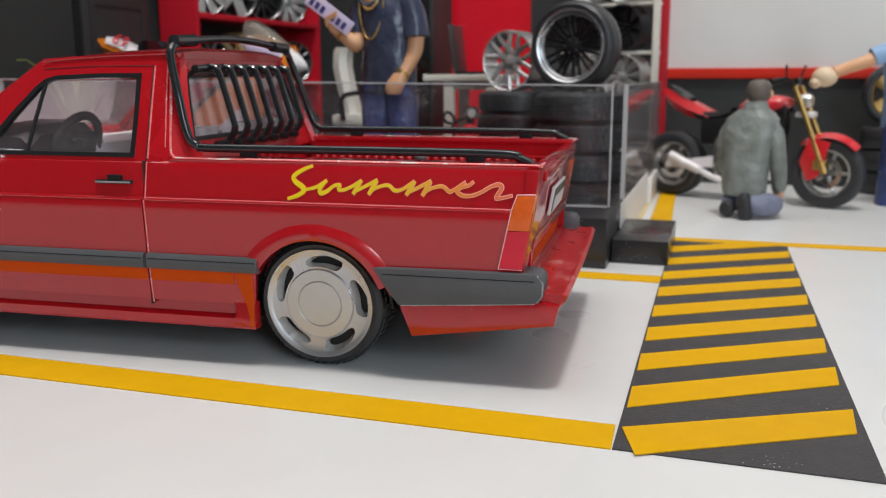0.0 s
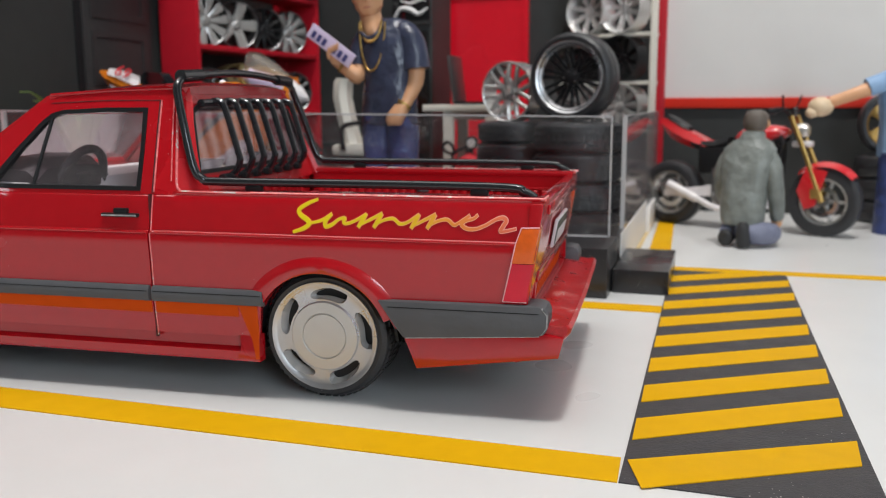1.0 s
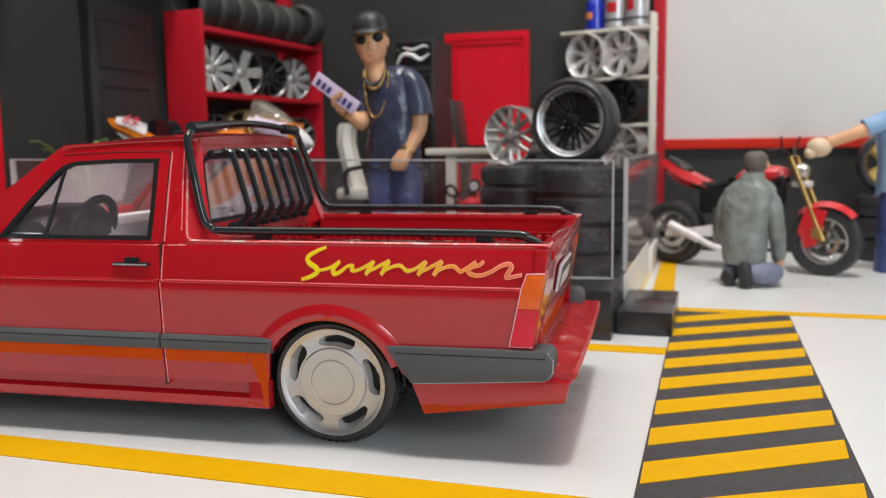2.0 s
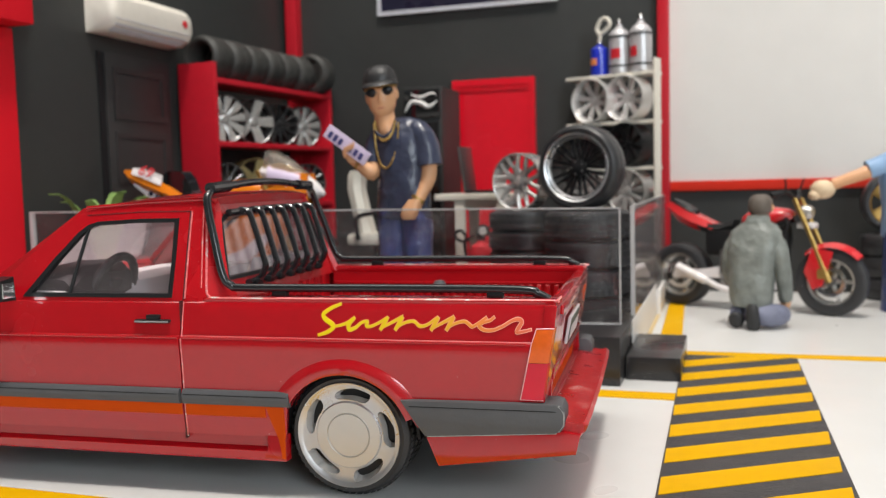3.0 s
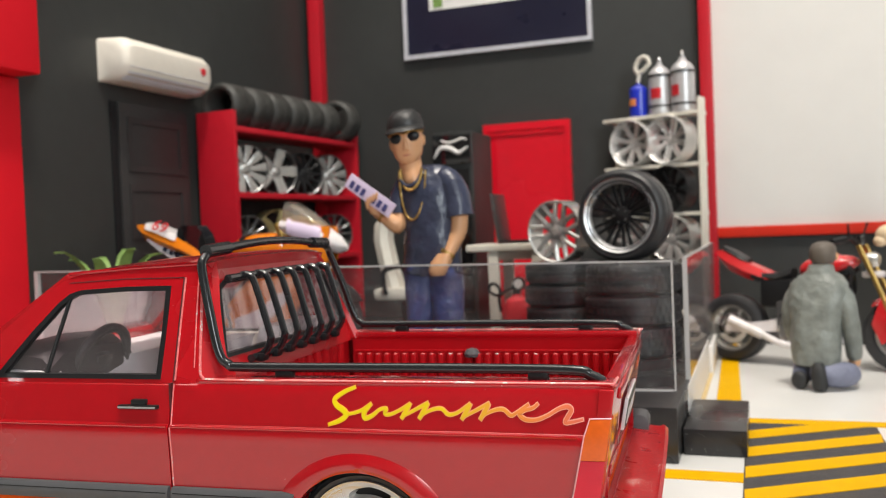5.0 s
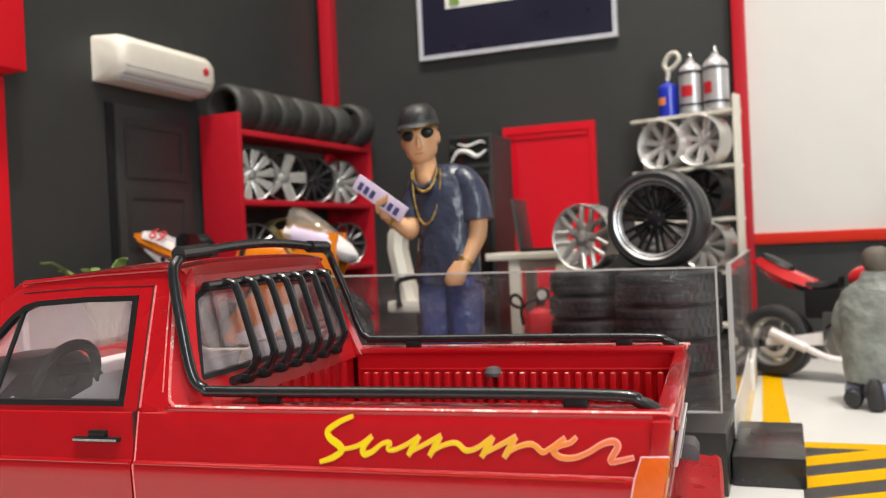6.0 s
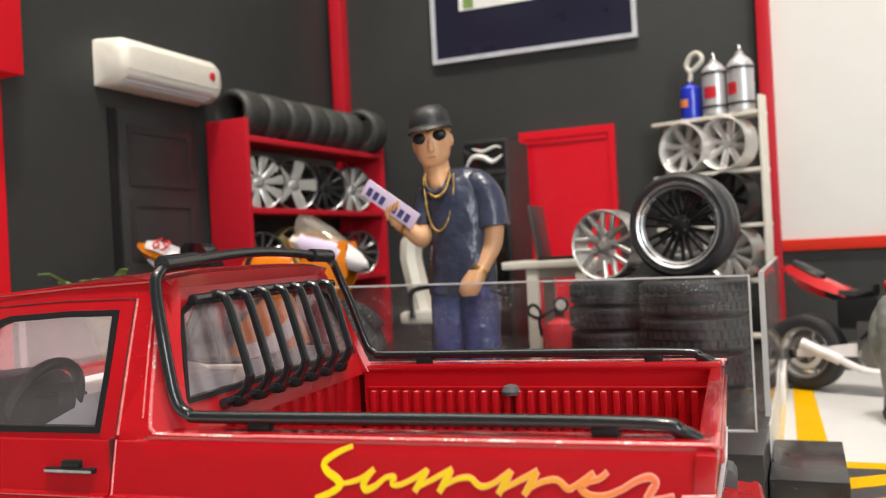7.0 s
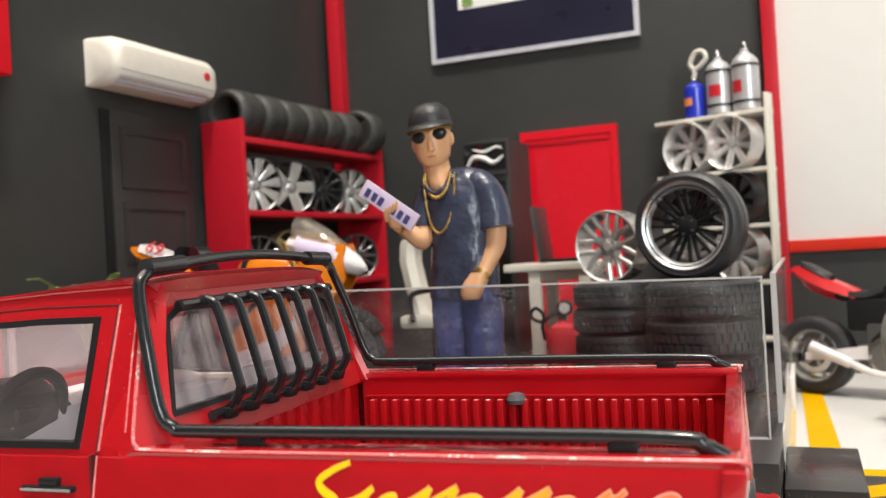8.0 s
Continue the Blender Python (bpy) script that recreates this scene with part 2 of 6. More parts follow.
M_FARGLASS = clear("hazy_film_glass", (0.95, 0.88, 0.91), haze=0.08, speck=0.0, veil=0.07, through_=0.7)
M_REARGLASS = clear("dusty_rear_glass", (0.95, 0.90, 0.92), haze=0.08, speck=0.04, veil=0.04, through_=0.35, gloss=0.06)
M_SCREEN = clear("smoked_screen", (0.75, 0.66, 0.52), haze=0.25)
M_ROOM = material("room_paint", (0.20, 0.19, 0.18), 0.8, vary=0.05, grain=8)
M_CEILING = material("ceiling_paint", (0.78, 0.76, 0.73), 0.8, vary=0.04, grain=8)

# ---- mesh helpers: all shapes are drawn in millimetres ----


def box(x0, x1, y0, y1, z0, z1, bevel=0.0):
    bm = bmesh.new()
    bmesh.ops.create_cube(bm, size=1)
    for v in bm.verts:
        v.co = ((x0 + x1) / 2 + v.co.x * (x1 - x0), (y0 + y1) / 2 + v.co.y * (y1 - y0), (z0 + z1) / 2 + v.co.z * (z1 - z0))
    if bevel:
        bmesh.ops.bevel(bm, geom=bm.edges[:], offset=bevel, segments=2, affect="EDGES", profile=0.6)
    return bm


def lathe(profile, seg=32, axis="z", close=False):
    """profile: (radius, height) pairs, turned round an axis."""
    bm = bmesh.new()
    rings = []
    for r, h in profile:
        ring = []
        for k in range(seg):
            a = 2 * math.pi * k / seg
            c, s = r * math.cos(a), r * math.sin(a)
            ring.append(bm.verts.new({"z": (c, s, h), "y": (c, h, s), "x": (h, c, s)}[axis]))
        rings.append(ring)
    pairs = list(zip(rings, rings[1:])) + ([(rings[-1], rings[0])] if close else [])
    for a, b in pairs:
        for k in range(seg):
            bm.faces.new((a[k], a[(k + 1) % seg], b[(k + 1) % seg], b[k]))
    if not close:
        for ring in (rings[0], rings[-1]):
            if (ring[0].co - ring[seg // 2].co).length > 1e-4:
                bm.faces.new(ring)
    bmesh.ops.remove_doubles(bm, verts=bm.verts[:], dist=1e-4)
    bmesh.ops.recalc_face_normals(bm, faces=bm.faces[:])
    return bm


def loft(sections, caps=True, ring=True):
    bm = bmesh.new()
    rows = [[bm.verts.new(p) for p in s] for s in sections]
    for a, b in zip(rows, rows[1:]):
        n = len(a)
        for k in range(n if ring else n - 1):
            bm.faces.new((a[k], a[(k + 1) % n], b[(k + 1) % n], b[k]))
    if caps and ring:
        bm.faces.new(rows[0])
        bm.faces.new(rows[-1])
    bmesh.ops.recalc_face_normals(bm, faces=bm.faces[:])
    return bm


def tube(points, radius, seg=10, closed=False, flat=1.0):
    """A round bar along points; radius is a number or one a point."""
    pts = [Vector(p) for p in points]
    n = len(pts)
    rad = list(radius) if isinstance(radius, (list, tuple)) else [radius] * n
    up, sections = None, []
    for k in range(n):
        a, b = pts[(k - 1) % n if closed else max(k - 1, 0)], pts[(k + 1) % n if closed else min(k + 1, n - 1)]
        d = (b - a).normalized()
        if up is None:
            up = d.orthogonal().normalized()
        up = (up - d * up.dot(d)).normalized()
        side = d.cross(up)
        sections.append([pts[k] + rad[k] * (math.cos(t) * up + flat * math.sin(t) * side) for t in [2 * math.pi * j / seg for j in range(seg)]])
    if closed:
        sections.append(sections[0])
        bm = loft(sections, caps=False)
        bmesh.ops.remove_doubles(bm, verts=bm.verts[:], dist=1e-4)
        return bm
    return loft(sections)


def smooth_path(points, steps=6):
    """Catmull-Rom through the points."""
    p = [Vector(q) for q in points]
    p = [2 * p[0] - p[1], *p, 2 * p[-1] - p[-2]]
    out = []
    for a, b, c, d in zip(p, p[1:], p[2:], p[3:]):
        for k in range(steps):
            t = k / steps
            out.append(0.5 * ((2 * b) + (c - a) * t + (2 * a - 5 * b + 4 * c - d) * t * t + (3 * b - a - 3 * c + d) * t ** 3))
    return out + [p[-2]]


def prism(outline, axis, lo, hi, bevel=0.0):
    """A flat outline given thickness along an axis."""
    put = {"x": lambda u, v, w: (w, u, v), "y": lambda u, v, w: (u, w, v), "z": lambda u, v, w: (u, v, w)}[axis]
    bm = bmesh.new()
    a = [bm.verts.new(put(u, v, lo)) for u, v in outline]
    b = [bm.verts.new(put(u, v, hi)) for u, v in outline]
    bm.faces.new(a)
    bm.faces.new(b)
    for k in range(len(a)):
        bm.faces.new((a[k], a[(k + 1) % len(a)], b[(k + 1) % len(a)], b[k]))
    bmesh.ops.recalc_face_normals(bm, faces=bm.faces[:])
    if bevel:
        bmesh.ops.bevel(bm, geom=bm.edges[:], offset=bevel, segments=2, affect="EDGES", profile=0.6)
    return bm


def ringplate(outer, inner, front, back):
    """A frame between two loops of equal count; front and back place (u, v) on two faces."""
    bm = bmesh.new()
    of, inf = [bm.verts.new(front(*p)) for p in outer], [bm.verts.new(front(*p)) for p in inner]
    ob_, inb = [bm.verts.new(back(*p)) for p in outer], [bm.verts.new(back(*p)) for p in inner]
    n = len(of)
    for k in range(n):
        j = (k + 1) % n
        for a, b in ((of, inf), (inf, inb), (inb, ob_), (ob_, of)):
            bm.faces.new((a[k], a[j], b[j], b[k]))
    bmesh.ops.recalc_face_normals(bm, faces=bm.faces[:])
    return bm


def ball(x, y, z, rx, ry, rz, seg=16, rings=10):
    bm = bmesh.new()
    bmesh.ops.create_uvsphere(bm, u_segments=seg, v_segments=rings, radius=1)
    for v in bm.verts:
        v.co = (x + rx * v.co.x, y + ry * v.co.y, z + rz * v.co.z)
    return bm


def moved(bm, x=0, y=0, z=0, rx=0, ry=0, rz=0):
    bmesh.ops.transform(bm, matrix=pose(x, y, z, rx, ry, rz), verts=bm.verts[:])
    return bm


def joined(*bms):
    out = bmesh.new()
    for b in bms:
        me = bpy.data.meshes.new("tmp")
        b.to_mesh(me)
        out.from_mesh(me)
        bpy.data.meshes.remove(me)
        b.free()
    return out


def mesh_of(name, bm, mat, smooth=35):
    for v in bm.verts:
        v.co *= MM
    me = bpy.data.meshes.new(name)
    bm.to_mesh(me)
    bm.free()
    me.materials.append(mat)
    if smooth:
        me.shade_smooth()
        me.set_sharp_from_angle(angle=radians(smooth))
    return me


def part(name, bm, mat, parent=None, label="", smooth=35):
    ob = new(name, mesh_of(name, bm, mat, smooth))
    if parent:
        ob.parent = parent
    if label:
        ob["label"] = label
    return ob


def shared(name, me, parent, m):
    ob = new(name, me)
    ob.parent = parent
    ob.matrix_basis = m
    return ob


def thing(name, label, category, x=0, y=0, z=0, rz=0, group="", kind=""):
    ob = new(name)
    ob.empty_display_size = 0.01
    ob.matrix_basis = pose(x * MM, y * MM, z * MM, 0, 0, rz)
    return tagged(ob, label, category, group, kind)


def text_mesh(words, size, depth):
    """Lettering in the built-in font, centred, in the x-z plane and facing -y; millimetres."""
    curve = bpy.data.curves.new("lettering", "FONT")
    curve.body, curve.size, curve.extrude, curve.align_x, curve.align_y = words, size, depth, "CENTER", "CENTER"
    curve.resolution_u = 3
    carrier = bpy.data.objects.new("lettering", curve)
    me = bpy.data.meshes.new_from_object(carrier)
    bm = bmesh.new()
    bm.from_mesh(me)
    bpy.data.objects.remove(carrier)
    bpy.data.curves.remove(curve)
    bpy.data.meshes.remove(me)
    return moved(bm, rx=90)


def solid(name, bm, mat, label, category, kind="", smooth=35, group=""):
    return tagged(part(name, bm, mat, smooth=smooth), label, category, group, kind)


# ---- the large structure ----
solid("floor", box(-900, 900, -900, 403, -12, 0), M_FLOOR, "glossy white board floor of the model garage", "floor", "structure", 0)
solid("wall_back", box(-290, -20, 400, 406, 0, 330), M_WALL, "charcoal painted back wall of the garage", "wall", "structure", 0)
solid("wall_left", box(-290, -274, 147, 400, 0, 330), M_WALL, "charcoal painted side wall of the garage", "wall", "structure", 0)
solid("wall_white", box(-16, 420, 400, 406, 67.5, 330), M_WHITE, "large white wall panel above a red strip", "wall", "structure", 0)
solid("wall_plinth", box(-16, 420, 400.5, 406, 0, 61.5), M_WALL, "black lower wall below the red strip", "wall", "structure", 0)
solid("trim", box(-16, 420, 397.5, 406, 61.5, 67.5, 0.6), M_STRIP, "red painted strip along the white wall", "trim", "structure")
solid("trim_post", box(-23, -16, 393, 404, 0, 330, 0.8), M_REDTRIM, "red painted wall post beside the white wall", "post", "structure")
solid("trim_corner", box(-270.8, -262.6, 391, 400, 0, 330, 0.8), M_REDTRIM, "red painted post in the wall corner", "post", "structure")
solid("trim_column", box(-312, -271, 118, 146.6, 0, 140.5, 0.8), M_REDCOLUMN, "red painted column at the garage entrance", "column", "structure")
solid("trim_beam", box(-312, -260, 116, 147, 141, 330, 0.8), M_REDCOLUMN, "red painted box beam on the entrance column", "beam", "structure")
# The room round the model, out of sight.
solid("wall_room_front", box(-1200, 1200, -1210, -1200, -600, 1500), M_ROOM, "plain painted room wall", "wall", "structure", 0)
# Added out of view: a window frame round the fill lamp.
win_ = thing("added_window", "unseen white window frame added round the fill lamp", "window", kind="structure")
for x0, x1, z0, z1 in ((340, 380, 0, 1000), (1180, 1199, 0, 1000), (380, 1180, 0, 40), (380, 1180, 960, 1000)):
    part("window_frame", box(x0, x1, -1200, -1180, z0, z1, 3), M_OFFWHITE, win_)
solid("wall_room_side", box(-1210, -1200, -1200, 1200, -600, 1500), M_ROOM, "plain painted room wall", "wall", "structure", 0)
solid("wall_room_right", box(1200, 1210, -1200, 1200, -600, 1500), M_ROOM, "plain painted room wall", "wall", "structure", 0)
solid("wall_room_back", box(-1200, 1200, 1200, 1210, -600, 1500), M_ROOM, "plain painted room wall", "wall", "structure", 0)
solid("floor_room", box(-1210, 1210, -1210, 1210, -610, -600), M_ROOM, "plain room floor below the model", "floor", "structure", 0)
solid("ceiling", box(-1210, 1210, -1210, 1210, 1500, 1510), M_CEILING, "plain white room ceiling", "ceiling", "structure", 0)

# Floor markings.
MARK = 0.25


def marking(name, outline, mat, label, lift=0.0):
    return solid(name, prism(outline, "z", 0.02 + lift, MARK + lift), mat, label, "floor marking", "structure", 0)


marking("line_near", [(-900, -4.6), (1.6, -4.2), (1.1, 6.7), (-900, 6.9)], M_YELLOW, "yellow tape line on the white floor")
marking("line_middle", [(-200, 124.0), (2.0, 124.8), (1.9, 134.0), (-200, 133.0)], M_YELLOW, "yellow tape line on the white floor")
marking("line_far", [(0.5, 198.6), (420, 203), (420, 212), (0.5, 206.2)], M_YELLOW, "yellow tape line on the white floor")
marking("line_side", [(-10.6, 206.4), (-0.8, 206.4), (-7.2, 398), (-14.8, 398)], M_YELLOW, "yellow tape line running to the back wall")
marking("line_tan", [(-17.5, 200), (-15.5, 200), (-15.5, 398), (-17.5, 398)], M_TAN, "thin tan line beside the platform")
hazard = thing("hazard_strip", "black floor strip with slanting yellow stripes", "floor marking", kind="structure")
part("base", prism([(1.8, -4.2), (44.8, -4.6), (42.4, 198.4), (0.5, 198.4)], "z", 0.02, 0.3), M_BLACKTAPE, hazard)


def clip_low(poly, f):
    out = []
    for k in range(len(poly)):
        a, b = poly[k], poly[(k + 1) % len(poly)]
        fa, fb = f(a), f(b)
        if fa >= 0:
            out.append(a)
        if (fa >= 0) != (fb >= 0):
            t = fa / (fa - fb)
            out.append((a[0] + t * (b[0] - a[0]), a[1] + t * (b[1] - a[1])))
    return out


for k in range(9):
    top = 5.0 + 22.5 * k
    rise, thick = (25.6 if k else 22.0), 12.0 - 0.12 * k
    xl, xr = 2.3 - 0.008 * top, 43.5 - 0.006 * top
    quad = [(xl + 0.2, top - thick), (xr - 0.5, top + rise - thick), (xr, top + rise), (xl, top)] if k else [(5.8, -5.9), (42.8, 14.8), (43.6, 27.2), (2.4, 5.4)]
    quad = clip_low(quad, lambda p: 198.2 - p[1])
    if len(quad) >= 3:
        part("stripe", prism(quad, "z", 0.3, 0.5), M_YELLOW, hazard, smooth=0)

# ---- wheels ----


def tyre_mesh(r_out, r_in, width, blocks=0, seg=48, lug=0.5):
    """A tyre round the y axis, from y=0 to width, with rounded shoulders and tread grooves."""
    s = width * 0.16
    prof = [(r_in, 0.6), (r_in + 0.4, 0.0), ((r_in + r_out) / 2, -0.25), (r_out - s, 0.1), (r_out - s * 0.25, s * 0.55), (r_out, s * 1.2)]
    grooves = [0.36, 0.64] if blocks else [0.5]
    for g in grooves:
        prof += [(r_out, width * g - 0.35), (r_out - 0.45, width * g - 0.3), (r_out - 0.45, width * g + 0.3), (r_out, width * g + 0.35)]
    prof += [(r_out, width - s * 1.2), (r_out - s * 0.25, width - s * 0.55), (r_out - s, width - 0.1), ((r_in + r_out) / 2, width + 0.25), (r_in + 0.4, width), (r_in, width - 0.6)]
    bm = lathe(prof, seg, "y", close=True)
    if blocks:
        for k in range(blocks):
            a = 2 * math.pi * k / blocks
            for y0, y1, off in ((s * 0.9, width * 0.33, 0), (width * 0.39, width * 0.61, 0.5), (width * 0.67, width - s * 0.9, 0)):
                b = a + off * 2 * math.pi / blocks
                w = 0.62 * math.pi / blocks
                ring = [(math.cos(t) * rr, yy, math.sin(t) * rr) for t, yy in ((b - w, y0), (b + w, y0 + 0.3), (b + w, y1 + 0.3), (b - w, y1)) for rr in (r_out - 0.2, r_out + lug)]
                lo, hi = [bm.verts.new(p) for p in ring[0::2]], [bm.verts.new(p) for p in ring[1::2]]
                bm.faces.new(hi)
                for i in range(4):
                    bm.faces.new((lo[i], lo[(i + 1) % 4], hi[(i + 1) % 4], hi[i]))
        bmesh.ops.recalc_face_normals(bm, faces=bm.faces[:])
    return bm


def spoke(r0, r1, w0, w1, y0, y1, depth, angle, twist=0.0):
    """One spoke of a rim that turns round y, at an angle in degrees."""
    rows = []
    for k in range(5):
        t = k / 4
        r, w = r0 + (r1 - r0) * t, w0 + (w1 - w0) * t
        y = y0 + (y1 - y0) * t - 0.12 * math.sin(math.pi * t) * depth
        c = twist * t
        rows.append([(r, y + depth, -w + c), (r, y + 0.2 * depth, -w * 0.95 + c), (r, y, -w * 0.5 + c), (r, y, w * 0.5 + c), (r, y + 0.2 * depth, w * 0.95 + c), (r, y + depth, w + c)])
    return moved(loft(rows), ry=angle)


def barrel(r, width, lip=0.8):
    return lathe([(r - lip, 0.5), (r - lip * 0.3, 0.0), (r, 0.15), (r, width - 0.2), (r - lip, width), (r - lip * 1.6, width - 0.3), (r - lip * 1.6, width * 0.35), (r - lip * 1.1, 0.9)], 40, "y", close=True)


def rim_parts(parent, r, width, style, mat, barrel_mat=None, name="rim"):
    """A rim with barrel, hub and spokes, face towards -y, centred on the y axis."""
    lip = part("barrel", barrel(r, width, r * (0.11 if style == "cross" else 0.06)), barrel_mat or mat, parent)
    y0, d = width * 0.12, width * 0.14
    if style == "mesh":
        n, jobs = 7, []
        for k in range(n):
            jobs.append(spoke(r * 0.16, r * 0.52, r * 0.15, r * 0.12, y0 + 1.0, y0 + 0.3, d * 1.3, 360 / n * k))
            for s in (-1, 1):
                jobs.append(spoke(r * 0.36, r * 0.95, r * 0.085, r * 0.07, y0 + 0.6, y0 * 0.5, d * 1.2, 360 / n * k, s * r * 0.27))
    elif style == "cross":
        n, jobs = 10, []
        for k in range(n):
            for s in (-1, 1):
                jobs.append(moved(spoke(r * 0.20, r * 0.88, r * 0.040, r * 0.036, y0 + 2.4, y0 + 1.2, d, 0, s * r * 0.055), 0, 0, s * r * 0.05, 0, 0, 0))
                bmesh.ops.transform(jobs[-1], matrix=pose(0, 0, 0, 0, 360 / n * k + 9, 0), verts=jobs[-1].verts[:])
    elif style == "fan":
        jobs = [spoke(r * 0.2, r * 0.95, r * 0.08, r * 0.20, y0 + 0.5, y0 * 0.4, d, 36 * k, r * 0.1) for k in range(10)]
    elif style == "five":
        jobs = [spoke(r * 0.2, r * 0.95, r * 0.20, r * 0.24, y0 + 0.5, y0 * 0.4, d, 72 * k) for k in range(5)]
    elif style == "deep":
        jobs = [spoke(r * 0.16, r * 0.9, r * 0.10, r * 0.13, y0 + width * 0.34, y0 + width * 0.24, d, 45 * k + 20, r * 0.08) for k in range(8)]
    else:
        jobs = [spoke(r * 0.2, r * 0.95, r * 0.075, r * 0.055, y0 + 0.6, y0 * 0.5, d, 30 * k) for k in range(12)]
    if style == "cross":
        part("polished_lip", lathe([(r * 0.83, 2.6), (r * 0.86, 1.0), (r * 0.97, -0.3), (r * 1.0, 0.2), (r * 1.0, 1.0), (r * 0.85, 3.4)], 48, "y", close=True), M_RIMRING, parent, "brushed metal lip")
        part("lip_edge", lathe([(r * 0.985, -0.35), (r * 1.0, -0.4), (r * 1.012, 0.0), (r * 0.99, 0.1)], 48, "y", close=True), M_CHROME, parent)
    for job in jobs:
        part("spoke", job, mat, parent)
    deep = width * 0.3 if style == "deep" else 0
    part("hub", lathe([(0.01, y0 + deep - 0.2), (r * 0.12, y0 + deep - 0.2), (r * 0.16, y0 + deep + 0.2), (r * 0.24, y0 + deep + 0.5), (r * 0.24, y0 + deep + d + 1.2), (0.01, y0 + deep + d + 1.2)], 24, "y"), mat, parent)
    for k in range(5):
        a = math.radians(72 * k + 36)
        part("wheel_nut", moved(lathe([(0.01, -0.3), (r * 0.035, -0.3), (r * 0.035, 0.6), (0.01, 0.6)], 8, "y"), r * 0.185 * math.cos(a), y0 + deep + 0.3, r * 0.185 * math.sin(a)), M_GUN, parent)
    return lip


def loose_wheel(label, x, y, z, r, width, style, mat, rz=0.0, rx=0.0, tyre_r=0.0, barrel_mat=None, group=""):
    """A loose alloy rim, with or without its tyre, centred at the given place and facing -y before its turn."""
    w = new("wheel" if tyre_r else "alloy_rim")
    w.empty_display_size = 0.005
    w.matrix_basis = pose(x * MM, y * MM, z * MM, rx, 0, rz) @ Matrix.Translation((0, -width * MM / 2, 0))
    tagged(w, label, "wheel" if tyre_r else "alloy rim", group)
    rim_parts(w, r, width, style, mat, barrel_mat)
    if tyre_r:
        part("tyre", tyre_mesh(tyre_r, r * 0.99, width), M_RUBBER, w)
    return w


# ---- the pickup ----
W = 82.0
AX, FX = -44.0, -175.0
pickup = thing("pickup_truck", "glossy red model pickup with black roll bar and silver wheels", "pickup truck", -20, 20, 0, 4)


def side_y(z):
    pts = [(0, 3.5), (9, 2.6), (12, 1.2), (21, 0.35), (30, 0.0), (36.6, -0.45), (37.3, 0.3), (41, 1.0), (46, 2.1), (70, 13.2)]
    for (a, b), (c, d) in zip(pts, pts[1:]):
        if a <= z <= c:
            return b + (d - b) * (z - a) / (c - a)
    return pts[-1][1]


def low_edge(x):
    for cx in (AX, FX):
        if abs(x - cx) < 16.5:
            if cx == AX and x < -58.4:
                return 14.2
            return 14.0 + math.sqrt(max(16.5 ** 2 - (x - cx) ** 2, 0)) * 1.02
    if x > AX:
        return 18.0
    return 14.2 if x > FX else 14.0


def top_edge(x):
    if x > -77:
        return 45.4
    if x > -128:
        return 45.2
    return 45.2 - 0.062 * (-128 - x)


def slant(bm):
    """The tail leans: its foot lies further forward than its top."""
    for v in bm.verts:
        if v.co.x > -6:
            v.co.x -= 2.6 * min(max((41 - v.co.z) / 15.6, 0), 1.2) * (v.co.x + 6) / 9
    return bm


def mirror(bm):
    for v in bm.verts:
        v.co.y = W - v.co.y
    bmesh.ops.reverse_faces(bm, faces=bm.faces[:])
    return bm


def body_side(x0, x1):
    """The outer skin of one side between two stations, with its wheel arches and creases."""
    stations, x = [], x0
    while x < x1:
        stations.append(x)
        x += 1.0
    stations.append(x1)
    rows_z = [0.0, 12, 14.5, 21, 25, 30, 34, 36.4, 36.8, 37.3, 40, 43, 44.7, 99]
    sections = []
    for x in stations:
        lo, hi = low_edge(x), top_edge(x)
        row = []
        for z in rows_z:
            zz = min(max(z, lo), hi)
            row.append((x, side_y(zz) + (0.5 if zz >= hi - 0.01 else 0), zz))
        sections.append(row)
    bm = loft(sections, ring=False)
    bmesh.ops.remove_doubles(bm, verts=bm.verts[:], dist=0.02)
    bmesh.ops.recalc_face_normals(bm, faces=bm.faces[:])
    bmesh.ops.solidify(bm, geom=bm.faces[:], thickness=1.1)
    for v in bm.verts:
        v.co.y = max(v.co.y, -0.6)
    return bm


